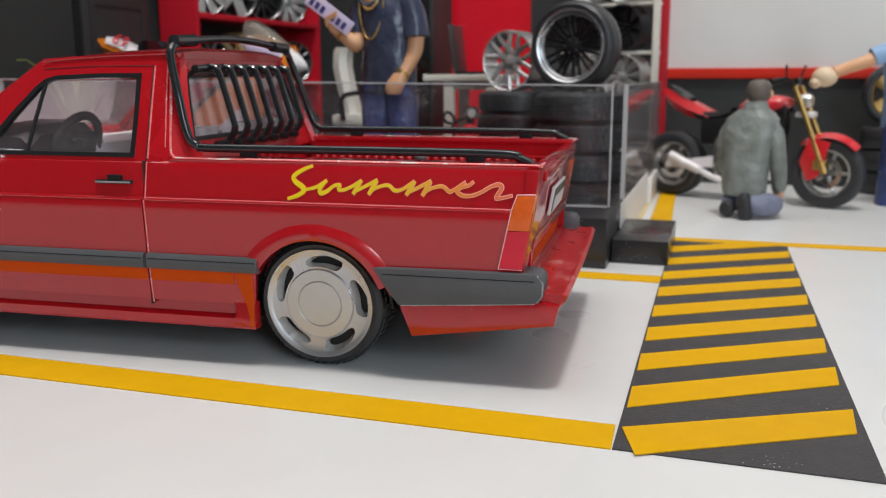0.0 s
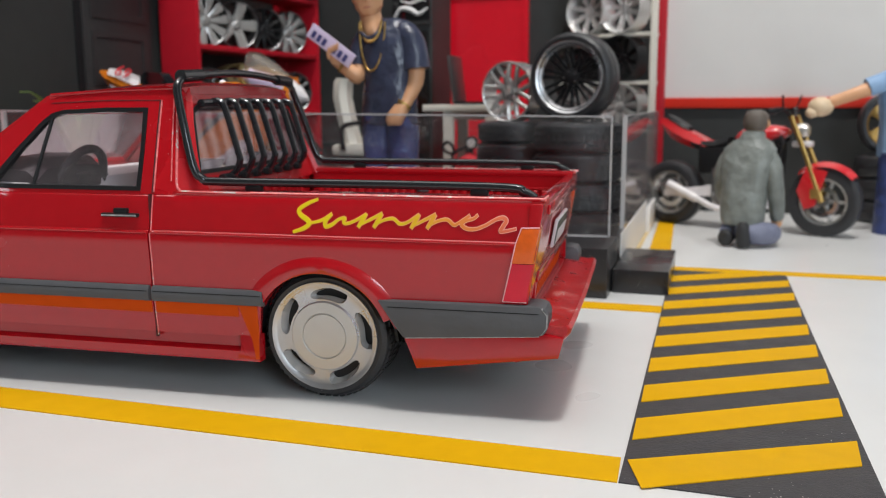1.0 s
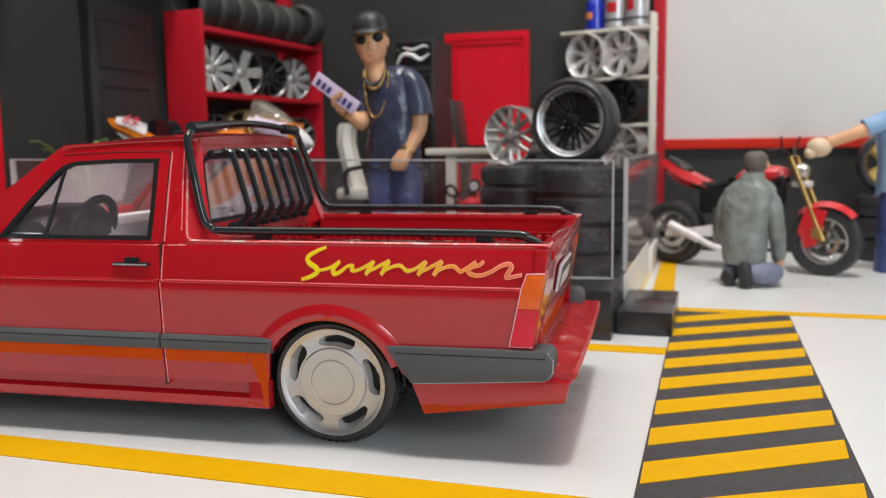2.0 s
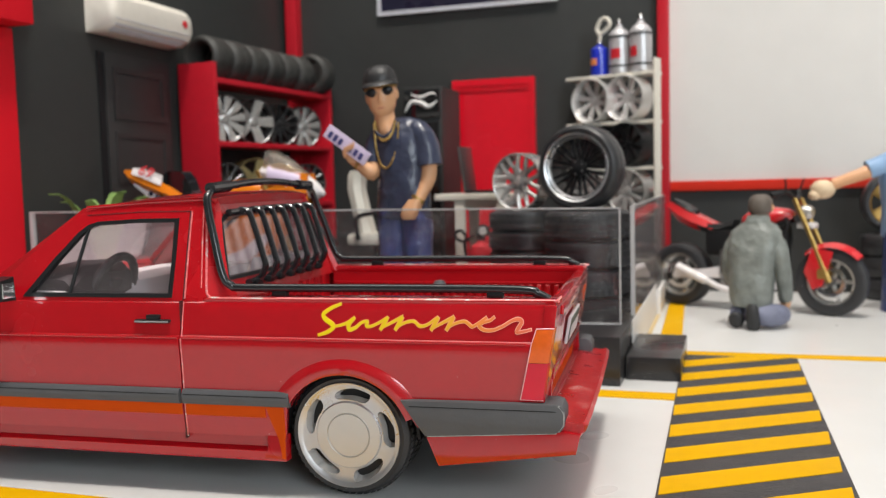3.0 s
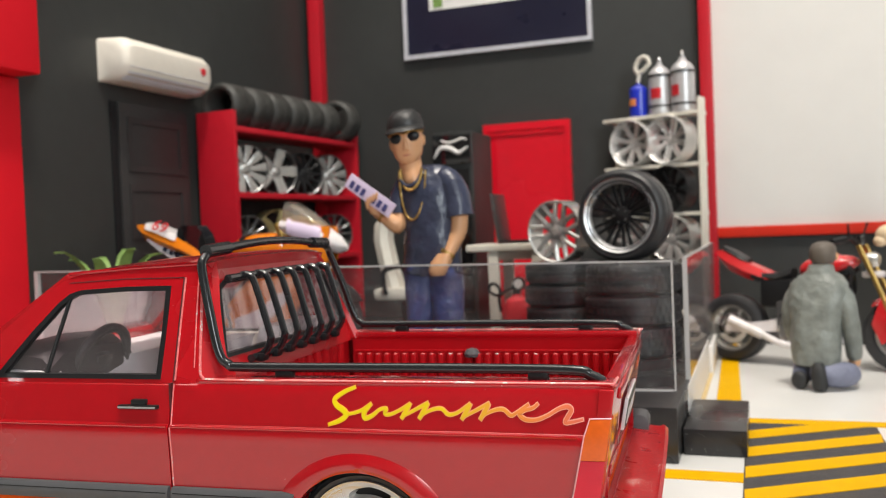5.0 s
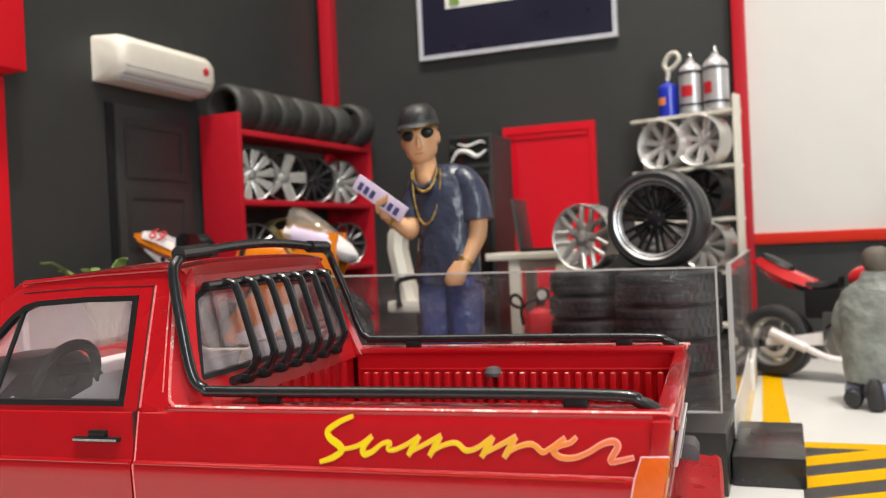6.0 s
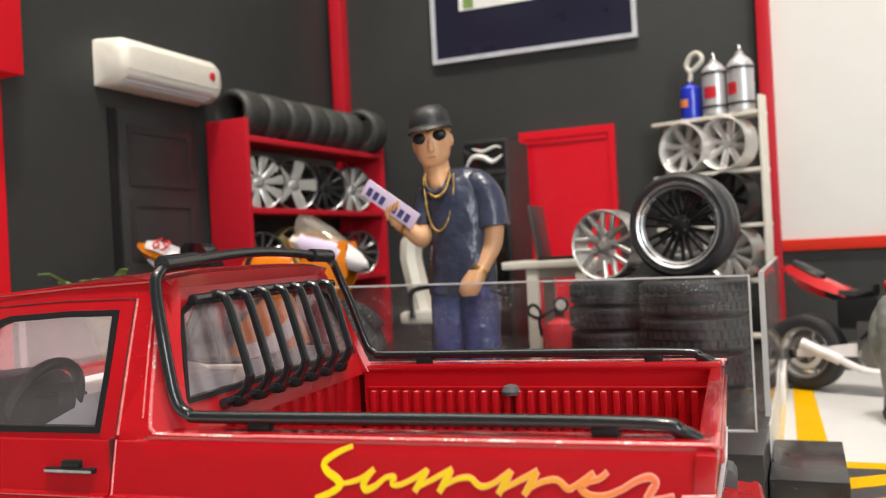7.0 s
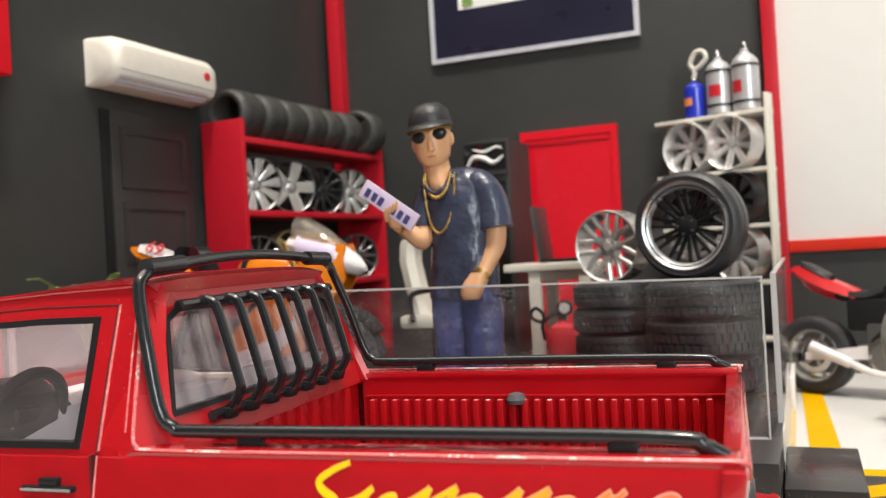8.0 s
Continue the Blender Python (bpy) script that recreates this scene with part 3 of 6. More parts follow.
DOOR0, DOOR1 = -137.0, -83.6
for flip in (False, True):
    f = mirror if flip else (lambda b: b)
    part("rear_quarter", f(slant(body_side(DOOR1 + 0.17, 3.0))), M_PAINT, pickup)
    door = part("door", f(body_side(DOOR0 + 0.17, DOOR1 - 0.17)), M_PAINT, pickup)
    part("front_fender", f(body_side(-221, DOOR0 - 0.17)), M_PAINT, pickup)
    part("door_handle", f(joined(box(-95.2, -86.2, -0.15, 1.5, 40.1, 40.9, 0.25), box(-92.3, -88.9, 0.2, 1.5, 40.8, 42.0, 0.3))), M_BLACK, door, "black door handle with bright edge")
    part("handle_edge", f(box(-95.0, -86.4, -0.3, 0.6, 40.3, 40.65)), M_SCUFF, door)
    part("shut_line", f(box(DOOR1 - 0.2, DOOR1 + 0.2, 0.9, 1.9, 13, 45.2)), M_SEAM, pickup)
    # Pale bead: dusty seam edge plus its white highlight, painted in.
    part("worn_highlight_edge", f(tube([(DOOR1 + 0.42, side_y(z) - 0.02, z) for z in (13.5, 21, 30, 36.5, 37.4, 41, 45)], 0.16, 6)), M_WORNGLINT, pickup, "worn dusty edge with its highlight painted pale")
    part("shut_line", f(box(DOOR0 - 0.2, DOOR0 + 0.2, 0.9, 1.9, 13, 44)), M_SEAM, pickup)
    # Rubbing strips, orange stripe and sill.
    for a, b in ((DOOR1 + 0.4, -56.8), (DOOR0 + 0.4, DOOR1 - 0.4), (-157, DOOR0 - 0.4)):
        part("rubbing_strip", f(prism([(-0.7, 21.6), (-1.1, 22.4), (-1.1, 24.0), (-0.6, 24.9), (0.5, 25), (0.5, 21.4)], "x", a, b)), M_GREY, pickup, "matt grey rubbing strip")
        part("strip_groove", f(box(a + 0.4, b - 0.4, -1.13, -0.9, 23.75, 23.95)), M_BLACK, pickup)
        part("orange_stripe", f(prism([(side_y(21.4) - 0.12, 21.4), (side_y(18.7) - 0.12, 18.7), (side_y(18.7) + 0.4, 18.7), (side_y(21.4) + 0.4, 21.4)], "x", a, min(b, -63.0))), M_ORANGE, pickup, "orange printed stripe")
    part("orange_flash", f(loft([[(x0, y - 0.1, z), (x1, y - 0.1, z), (x1, y + 0.4, z), (x0, y + 0.4, z)] for z, y, x0, x1 in (
        (21.3, side_y(21.3), -63.0, -58.5), (18, side_y(18), -61.9, -58.5), (15, side_y(15), -60.8, -58.5), (13.9, 0.75, -60.2, -58.6), (11.2, 0.6, -59.6, -58.6), (9.3, 0.5, -59.3, -58.6))])), M_ORANGE, pickup, "orange printed flash along the arch")
    # The sill has a shadowed groove that stops short of the arch.
    part("sill", f(loft([[(x, 1.0, 14.6), (x, g, 13.9), (x, g, 11.6), (x, p, 11.0), (x, p, 9.2), (x, 0.9, 8.6), (x, 3.5, 8.6), (x, 3.5, 14.6)]
                         for x, g, p in ((-157.5, 0.9, 0.6), (-154, 0.9, 0.6), (-153.4, 2.3, 0.3), (-63.6, 2.3, 0.3), (-63.0, 0.75, 0.5), (-59.2, 0.75, 0.5), (-58.5, 0.9, 0.8))])), M_PAINT, pickup)
    part("crease_ridge", f(tube([(x, side_y(36.8) - 0.02, 36.9) for x in (DOOR1 + 0.4, -40, -3.2)], 0.28, 8)), M_PAINT, pickup)
    part("crease_ridge", f(tube([(x, side_y(36.8) - 0.02, 36.9) for x in (DOOR0 + 0.4, -110, DOOR1 - 0.4)], 0.28, 8)), M_PAINT, pickup)
    part("cap_ridge", f(tube([(x, side_y(45.4) + 0.35, 45.5) for x in (-77.6, -40, 2.6)], 0.35, 8)), M_PAINT, pickup)
    part("gutter", f(tube([(-114.5, side_y(66.5) + 0.1, 66.9), (-98, side_y(67.5) + 0.1, 67.9), (-81.5, side_y(68) + 0.1, 68.4)], 0.4, 8)), M_PAINT, pickup)
    # Wheel arch lips.
    for cx in (AX, FX):
        arc = []
        for k in range(25):
            a = math.radians(22 + 130 * k / 24)
            c, s = math.cos(a), math.sin(a)
            g = max(0.25, math.sin(math.pi * k / 24) ** 0.5)
            arc.append([(cx + c * r, y, 13.6 + s * r * 1.02) for r, y in ((15.4, 2.6), (15.4, -0.7 * g), (16.4, -1.3 * g), (17.6, -1.2 * g), (19.2, 0.1), (19.2, 2.4))])
        part("wheel_arch", f(loft(arc)), M_PAINT, pickup)
        part("inner_arch", f(loft([[(cx + math.cos(a) * 16.2, y, 13.6 + math.sin(a) * 16.4) for y in (2.6, 20)] + [(cx + math.cos(a) * 16.8, y, 13.6 + math.sin(a) * 17) for y in (20, 2.6)] for a in [math.radians(4 + 172 * k / 18) for k in range(19)]])), M_BLACK, pickup)
    # Cab side frame with its window.
    outer = [(-139.5, 45.0), (-128, 55.2), (-119.6, 62.9), (-115.6, 65.6), (-110, 67.1), (-98, 68.0), (-82.6, 68.6), (-81.2, 57), (-79.6, 45.0), (-108, 45.0)]
    inner = [(-127.0, 45.8), (-120.5, 54.8), (-115.4, 60.9), (-113.2, 62.7), (-110.4, 63.5), (-99, 64.0), (-88.4, 64.0), (-87.3, 55), (-86.4, 45.8), (-108, 45.8)]
    part("cab_side", f(ringplate(outer, inner, lambda u, v: (u, side_y(v) + 0.2, v), lambda u, v: (u, side_y(v) + 2.6, v))), M_PAINT, pickup)
    rub_in = [(-124.6, 46.7), (-119.2, 54.4), (-114.6, 60.1), (-112.7, 61.7), (-110.2, 62.5), (-99, 63.0), (-89.4, 63.0), (-88.3, 55), (-87.5, 46.7), (-108, 46.7)]
    win = part("side_window", f(ringplate(inner, rub_in, lambda u, v: (u, side_y(v) - 0.05, v), lambda u, v: (u, side_y(v) + 1.5, v))), M_BLACK, pickup, "side window with black rubber frame")
    part("quarter_bar", f(tube([(-114.2, side_y(46.6) + 0.5, 46.6), (-113.7, side_y(54) + 0.5, 54), (-113.0, side_y(61.8) + 0.5, 61.8)], 0.45, 8)), M_BLACK, win)
    pane = part("pane", f(loft([[(u, side_y(v) + o, v) for u, v in rub_in] for o in (0.7, 1.0)])), M_GLASS, win, "lightly dusted clear glass")
    pane.visible_shadow = False
    # Pillar seams: wear, and the bright line along them drawn as colour.
    part("worn_highlight_edge", f(joined(tube([(-83.0, side_y(45.6), 45.6), (-84.2, side_y(56) + 0.05, 56), (-85.2, side_y(65.6), 65.6)], 0.2, 6), tube([(-79.2, side_y(48) + 0.1, 48), (-81.0, side_y(58) + 0.1, 58), (-82.4, side_y(67) + 0.1, 67)], 0.16, 6))), M_WORNGLINT, pickup, "worn dusty edge with its highlight painted pale")
    part("seam_line", f(joined(tube([(-83.4, side_y(45.4) + 0.1, 45.4), (-84.6, side_y(56) + 0.15, 56), (-85.6, side_y(65.6) + 0.1, 65.6)], 0.22, 6), tube([(-85.6, side_y(65.6) + 0.1, 65.6), (-100, side_y(65.6) + 0.1, 65.6), (-114, side_y(65) + 0.1, 65)], 0.11, 6))), M_SEAM, pickup)
    # Fairing from cab to bed.
    part("bed_fairing", f(loft([[(-83.2, side_y(z) + 0.3, z), (xo, side_y(z) + 0.25, z), (xo + 0.8, side_y(z) + 0.9, z), (xi, yi, z), (xi - 1.2, yi + 0.8, z), (-83.2, yi + 0.8, z)]
                               for z, xo, xi, yi in ((44.6, -76.6, -71.8, 7.6), (46.6, -77.6, -72.8, 7.6), (50, -78.5, -74.4, 7.4), (55, -79.4, -76.0, 9.2), (60, -80.3, -77.4, 11.0), (65, -81.4, -78.6, 13.2), (68.4, -82.2, -80.0, 14.6))])), M_PAINTIN, pickup)
    # Fairing and bed rim: worn dusty edge, its glints painted pale.
    part("worn_highlight_edge", f(tube(smooth_path([(-81.8, side_y(67) + 0.3, 67), (-79.9, side_y(58) + 0.2, 58), (-78.0, side_y(48) + 0.3, 48), (-77.0, side_y(46) + 0.4, 46.2), (-75, side_y(45.6) + 0.3, 45.8), (-60, side_y(45.4) + 0.3, 45.7)], 5), 0.3, 6)), M_WORNGLINT, pickup, "worn dusty edge with its highlight painted pale")
    part("worn_highlight_edge", f(tube(smooth_path([(-60, side_y(45.4) + 0.35, 45.75), (-20, side_y(45.4) + 0.35, 45.75), (1.6, side_y(45.4) + 0.4, 45.75), (2.9, 2.6, 45.6), (3.2, 9, 45.7)], 5), 0.32, 6)), M_WORNGLINT, pickup, "worn dusty edge with its highlight painted pale")
    # Bed side: cap and inner wall.
    part("bed_cap", f(box(-78.6, 2.8, side_y(45.4) + 0.15, 8.2, 44.2, 46.0, 0.6)), M_PAINT, pickup)
    wall_ = part("bed_wall", f(box(-74, 1, 7.2, 8.0, 21, 44.6)), M_PAINTIN, pickup)
    me_rib = mesh_of("wall_rib", f(box(-0.75, 0.75, 7.6, 9.8, 23, 40.4, 0.5)), M_PAINTIN)
    for x in np.arange(-71.4, -2, 2.55):
        shared("wall_rib", me_rib, wall_, Matrix.Translation((x * MM, 0, 0)))
    # Pale dots stand in for the glints on the rib tops.
    part("worn_rib_glints", f(joined(*[ball(x, 9.3, 40.3, 0.55, 0.5, 0.22, 8, 5) for x in np.arange(-71.4, -2, 2.55)])), M_WORNGLINT, wall_, "pale dots painted as glints on the worn rib tops")
    part("wall_ledge", f(box(-73.5, 0.5, 7.5, 8.3, 40.7, 41.3, 0.3)), M_PAINTIN, wall_)
    # Bumper ends and skirt.
    part("bumper_end", f(prism([(-30.8, 24.4), (-27.8, 20.0), (-25.3, 16.6), (2.6, 18.4), (3.9, 18.8), (4.7, 20.0), (4.8, 22.8), (4.1, 24.2), (2.8, 24.6)], "y", -1.3, 7.0, 0.5)), M_GREY, pickup, "grey plastic bumper end")
    part("bumper_groove", f(box(-28.6, 2.9, -1.34, -0.8, 23.0, 23.2)), M_BLACK, pickup)
    part("bumper_scuff", f(joined(tube([(-24.8, -1.0, 16.65), (-8, -1.05, 17.75), (3.0, -1.0, 18.5)], 0.17, 6), tube([(3.4, -1.0, 24.2), (4.5, -1.0, 22.8), (4.4, -1.0, 20.2), (3.4, -1.0, 18.9)], 0.3, 6))), M_SCUFF, pickup, "pale scuffed bumper edge")
    part("skirt", f(prism([(-25.2, 16.4), (-22.6, 10.0), (6.9, 14.0), (7.9, 18.2), (4.4, 18.8)], "y", -0.5, 3.2, 0.15)), M_PAINT, pickup)
    # Rear lamp that wraps round the corner.
    red_low = [(-4.4, -0.5, 25.3), (-1.0, -0.75, 25.3), (0.2, -0.5, 25.3), (0.5, 0.5, 25.3), (0.4, 3.6, 25.3), (-3, 3.6, 25.3)]
    red_top = [(-2.6, -0.7, 33.0), (0.4, -0.85, 33.0), (1.5, -0.6, 33.0), (1.8, 0.5, 33.0), (1.7, 3.6, 33.0), (-2, 3.6, 33.0)]
    lamp = part("tail_lamp", f(loft([red_low, red_top])), M_LENS, pickup, "red and amber tail lamp")
    amber_low = [(-2.75, -0.9, 33.15), (0.4, -1.05, 33.15), (1.5, -0.8, 33.15), (1.8, 0.5, 33.15), (1.7, 3.6, 33.15), (-2, 3.6, 33.15)]
    amber_mid = [(-1.8, -1.0, 37.2), (1.2, -1.05, 37.2), (2.2, -0.8, 37.2), (2.5, 0.5, 37.2), (2.4, 3.6, 37.2), (-1.4, 3.6, 37.2)]
    amber_top = [(-0.8, -0.2, 40.1), (1.7, -0.3, 40.1), (2.7, 0.0, 40.1), (3.0, 0.9, 40.1), (2.9, 3.6, 40.1), (-0.6, 3.6, 40.1)]
    part("amber_lens", f(loft([amber_low, amber_mid, amber_top])), M_AMBER, lamp, "amber lens")
    # Pale line paints the highlight that runs along the clear lens edge.
    part("lamp_edge_highlight", f(tube([(0.3, -0.45, 25.2), (-4.5, -0.45, 25.2), (-2.8, -0.8, 33), (-1.9, -0.9, 37.2), (-0.9, -0.2, 40.2), (2.8, 0.0, 40.3)], 0.15, 6)), M_LENSGLINT, lamp)
    # Mirror.
    mir = part("door_mirror", f(loft([[(x, y, z) for y, z in ((-5.2 * k, 45.4), (-5.4 * k, 50.2), (-0.6, 51), (-0.2, 45.2))] for x, k in ((-134.5, 0.7), (-132, 1.0), (-127.5, 1.0), (-127.0, 0.95))])), M_BLACK, pickup, "black door mirror")
    part("mirror_glass", f(box(-127.1, -126.6, -4.8, -1.0, 46.1, 49.7)), M_CHROME, mir)
    part("head_lamp", f(box(-222.5, -219, 4, 20, 33, 39.5, 0.8)), M_CHROME, pickup)

part("roof", loft([[(x, y, z0 - (abs(y - W / 2) / 32) ** 4 * dz) for y in np.linspace(11.6, W - 11.6, 15)] + [(x, y, z0 - 2.2) for y in np.linspace(W - 13.4, 13.4, 15)]
                   for x, z0, dz in ((-118.2, 64.4, 0.6), (-116.2, 66.0, 0.9), (-113, 67.3, 1.2), (-108, 68.5, 1.5), (-98, 69.5, 1.6), (-86, 70.0, 1.7), (-81.5, 69.9, 1.6), (-80.2, 69.2, 1.2))]), M_PAINT, pickup)
part("windscreen_frame", ringplate([(-139.5, 4), (-116, 12.5), (-116, W - 12.5), (-139.5, W - 4)], [(-138.7, 6.4), (-118.5, 14), (-118.5, W - 14), (-138.7, W - 6.4)],
                                   lambda u, v: (u, v, 48.0 + (u + 139.5) * 0.80), lambda u, v: (u + 1, v, 46.6 + (u + 139.5) * 0.80)), M_PAINT, pickup)
pane = part("windscreen", loft([[(u, v, 47.6 + d + (u + 139.5) * 0.80) for u, v in ((-138.7, 6.4), (-118.5, 14), (-118.5, W - 14), (-138.7, W - 6.4))] for d in (0, 0.3)]), M_FARGLASS, pickup, "hazy windscreen")
pane.visible_shadow = False


# Cab rear wall: leans forward a little towards the roof.
def rear_x(z):
    return -74.6 - (z - 45) * 0.26


o = [(6.4, 44), (12.2, 66), (18, 69), (W - 18, 69), (W - 12.2, 66), (W - 6.4, 44), (W / 2 + 12, 44), (W / 2 - 12, 44)]
i_ = [(9.0, 49.0), (13.4, 63.2), (16.5, 64.6), (W - 16.5, 64.6), (W - 13.4, 63.2), (W - 9.0, 49.0), (W / 2 + 12, 49.0), (W / 2 - 12, 49.0)]
part("cab_rear", ringplate(o, i_, lambda u, v: (rear_x(v), u, v), lambda u, v: (rear_x(v) - 2.0, u, v)), M_PAINTIN, pickup)
g = [(W / 2 + (u - W / 2) * 0.965, 57 + (v - 57) * 0.90) for u, v in i_]
rw = part("rear_window", ringplate(i_, g, lambda u, v: (rear_x(v) + 0.25, u, v), lambda u, v: (rear_x(v) - 1.2, u, v)), M_BLACK, pickup, "rear window in black rubber")
pane = part("pane", loft([[(rear_x(v) - d, u, v) for u, v in g] for d in (0.3, 0.6)]), M_REARGLASS, rw, "dusty rear glass")
pane.visible_shadow = False
wall_ = part("cab_lower_wall", box(-76.6, -75.2, 8, W - 8, 21, 45), M_PAINTIN, pickup)
me_rib = mesh_of("wall_rib", box(-75.6, -74.3, -1.3, 1.3, 24, 44, 0.5), M_PAINTIN)
for y in np.arange(12.3, W - 11, 5.0):
    shared("wall_rib", me_rib, wall_, Matrix.Translation((0, y * MM, 0)))
floor_ = part("bed_floor", box(-75, 1, 7.5, W - 7.5, 20, 22), M_PAINTIN, pickup)
me_rib = mesh_of("floor_rib", box(-73, 0, -1.5, 1.5, 21.8, 22.8, 0.4), M_PAINTIN)
for y in np.arange(13.5, W - 11, 6.0):
    shared("floor_rib", me_rib, floor_, Matrix.Translation((0, y * MM, 0)))
gate = part("tailgate", slant(joined(box(0.6, 3.4, 0.5, W - 0.5, 21.5, 45.0, 0.5), box(3.0, 3.9, 9, W - 9, 27.5, 30.0, 0.5), box(3.0, 3.9, 9, W - 9, 41.8, 44.0, 0.5))), M_PAINT, pickup)
plate = part("number_plate", slant(box(3.5, 4.3, 25, 47, 32.4, 38.9, 0.2)), M_PLATE, gate, "pale number plate with dark bars")
part("plate_panel", slant(box(4.2, 4.45, 25.7, 46.3, 33.0, 38.3)), M_GREENINK, plate)
part("plate_bar", slant(joined(*[box(4.4, 4.6, y, y + 1.9, 33.2, 36.3) for y in np.arange(27.6, 45, 2.75)])), M_PLATE, plate)
part("tailgate_print", slant(joined(*[box(3.3, 3.55, y, y + 1.6, 23.4, 26.6) for y in np.arange(14, 58, 3.3)])), M_ORANGE, gate, "faint orange lettering as bars")
part("rear_bumper", loft([[(-2, y, 12.4), (3.6, y, 13.8), (7.2 + b, y, 16.6), (9.2 + b, y, 18.9), (9.5 + b, y, 20.0), (8.8 + b, y, 20.7), (8.0 + b, y, 20.3), (0.6, y, 21.2), (-2, y, 21.2)] for y, b in ((0.4, -0.8), (1.2, -0.2), (12, 0.1), (W / 2, 0.3), (W - 12, 0.1), (W - 1.2, -0.2), (W - 0.4, -0.8))]), M_DUSTY, pickup, "red step bumper with dusty top")
part("hood", loft([[(x, y, z - ((y - W / 2) / 40) ** 4 * 1.6) for y in np.linspace(2.4, W - 2.4, 13)] + [(x, y, z - 3.5) for y in np.linspace(W - 2.4, 2.4, 13)] for x, z in ((-222, 38.0), (-220, 40.4), (-200, 43.4), (-170, 45.8), (-137.5, 48.0))]), M_PAINT, pickup)
part("front_panel", box(-222, -219.5, 3, W - 3, 18, 39, 0.8), M_BLACK, pickup, "black front grille panel")
part("front_bumper", box(-227, -217, 1, W - 1, 14, 25, 2.0), M_GREY, pickup)
part("underbody", joined(box(-157, -62, 2.6, W - 2.6, 8.6, 14), box(-215, 0, 22, W - 22, 9, 18), box(-218, -1, 20, W - 20, 16, 20)), M_BLACK, pickup)
part("rear_valance", box(-24, 0, 3, W - 3, 13, 20), M_BLACK, pickup)
# Cabin.
dash = part("dashboard", loft([[(x, y, z) for y, z in ((5, 36), (5, h - 1), (9, h), (W - 9, h), (W - 5, h - 1), (W - 5, 36))] for x, h in ((-138, 45.6), (-133, 46.8), (-125, 47.6), (-118, 47.4), (-115.6, 46.2), (-115, 40))]), M_SEAT, pickup, "pale grey dashboard")
part("instrument_hood", loft([[(x, y, z) for y, z in ((6, 40), (6, h - 3), (10, h - 0.4), (20, h), (30, h - 0.6), (34, h - 3.4), (35, 40))] for x, h in ((-134, 48.6), (-129, 51.6), (-123, 53.0), (-118, 52.2), (-115.8, 50.0), (-115.2, 42))]), M_DASH, dash, "dark instrument hood")
part("cabin_floor", box(-136, -77, 3.4, W - 3.4, 14, 18), M_SEAT, pickup)
for y in (8, 46):
    seat = part("seat", box(-106, -86, y, y + 28, 20, 38, 3), M_SEAT, pickup, "grey cloth seat")
    part("seat_back", loft([[(-92 + b, y + 2, z), (-92 + b, y + 26, z), (-86 + b, y + 26, z), (-86 + b, y + 2, z)] for z, b in ((36, 0), (44, 2.0), (50, 3.4), (51, 4.2))]), M_SEAT, seat)
part("door_card", box(-134, -84, W - 5.6, W - 3.2, 18, 46, 0.8), M_CREAM, pickup, "grey inner door panel")
sw = part("steering_wheel", moved(lathe([(8.8 + 1.15 * math.cos(a), 1.15 * math.sin(a)) for a in np.linspace(0, 2 * math.pi, 11)[:-1]], 36, "x", close=True), -116.4, 23, 45.6, 0, 22, 0), M_DASH, pickup, "dark steering wheel")
part("wheel_spokes", moved(joined(box(-0.5, 0.5, -8.5, 8.5, -1.6, 1.2, 0.3), box(-1, 1, -2.6, 2.6, -3, 2.6, 0.8), box(-12, 0, -1, 1, -1, 1, 0.3)), -116.4, 23, 45.6, 0, 22, 0), M_DASH, sw)


part("tie_down_knob", moved(lathe([(0.1, 0), (2.0, 0), (2.1, 0.8), (1.5, 1.9), (0.1, 2.3)], 16), -40, W - 8.9, 39.6), M_GREY, pickup, "grey tie-down knob")


# Wheels: a flat silver disc with five slots near its edge.
def slotted_disc(r):
    bm = bmesh.new()
    seg, per = 180, 36
    rings = [(0.0, 0.35), (0.395, 0.30), (0.41, 0.55), (0.43, 0.30), (0.62, 0.30), (0.645, 0.75), "in", "out", (0.905, 0.55), (0.93, 0.40), (0.97, 0.1), (1.0, 0.0), (1.0, 6.0)]

    def at(ring, k):
        if ring not in ("in", "out"):
            return ring
        u = ((k % per) - 13.0) / 13.0
        h = (0.112 - 0.035 * u) * max(1 - abs(u) ** 5, 0.0) ** 0.5 if abs(u) <= 1 else 0.0
        mid = 0.785 - 0.03 * max(-1, min(1.88 - u if u > 1 else u, 1))
        return (mid + (h if ring == "out" else -h), 0.66)

    grid = []
    for ring in rings:
        row = []
        for k in range(seg):
            rr, y = at(ring, k)
            a = 2 * math.pi * k / seg
            row.append(bm.verts.new((rr * r * math.cos(a), y, rr * r * math.sin(a))))
        grid.append(row)
    slots = []
    for j in range(len(rings) - 1):
        for k in range(seg):
            quad = (grid[j][k], grid[j][(k + 1) % seg], grid[j + 1][(k + 1) % seg], grid[j + 1][k])
            if j == 6:
                if k % per < 26:
                    slots += [(grid[6][k], grid[6][(k + 1) % seg], 1.03), (grid[7][k], grid[7][(k + 1) % seg], 0.93)]
                continue
            bm.faces.new(quad).material_index = 2 if j >= 4 else 0
    for a, b, g in slots:
        f = bm.faces.new((a, b, bm.verts.new((b.co.x * g, 3.4, b.co.z * g)), bm.verts.new((a.co.x * g, 3.4, a.co.z * g))))
        f.material_index = 1
    bmesh.ops.remove_doubles(bm, verts=bm.verts[:], dist=1e-3)
    bmesh.ops.recalc_face_normals(bm, faces=bm.faces[:])
    return bm


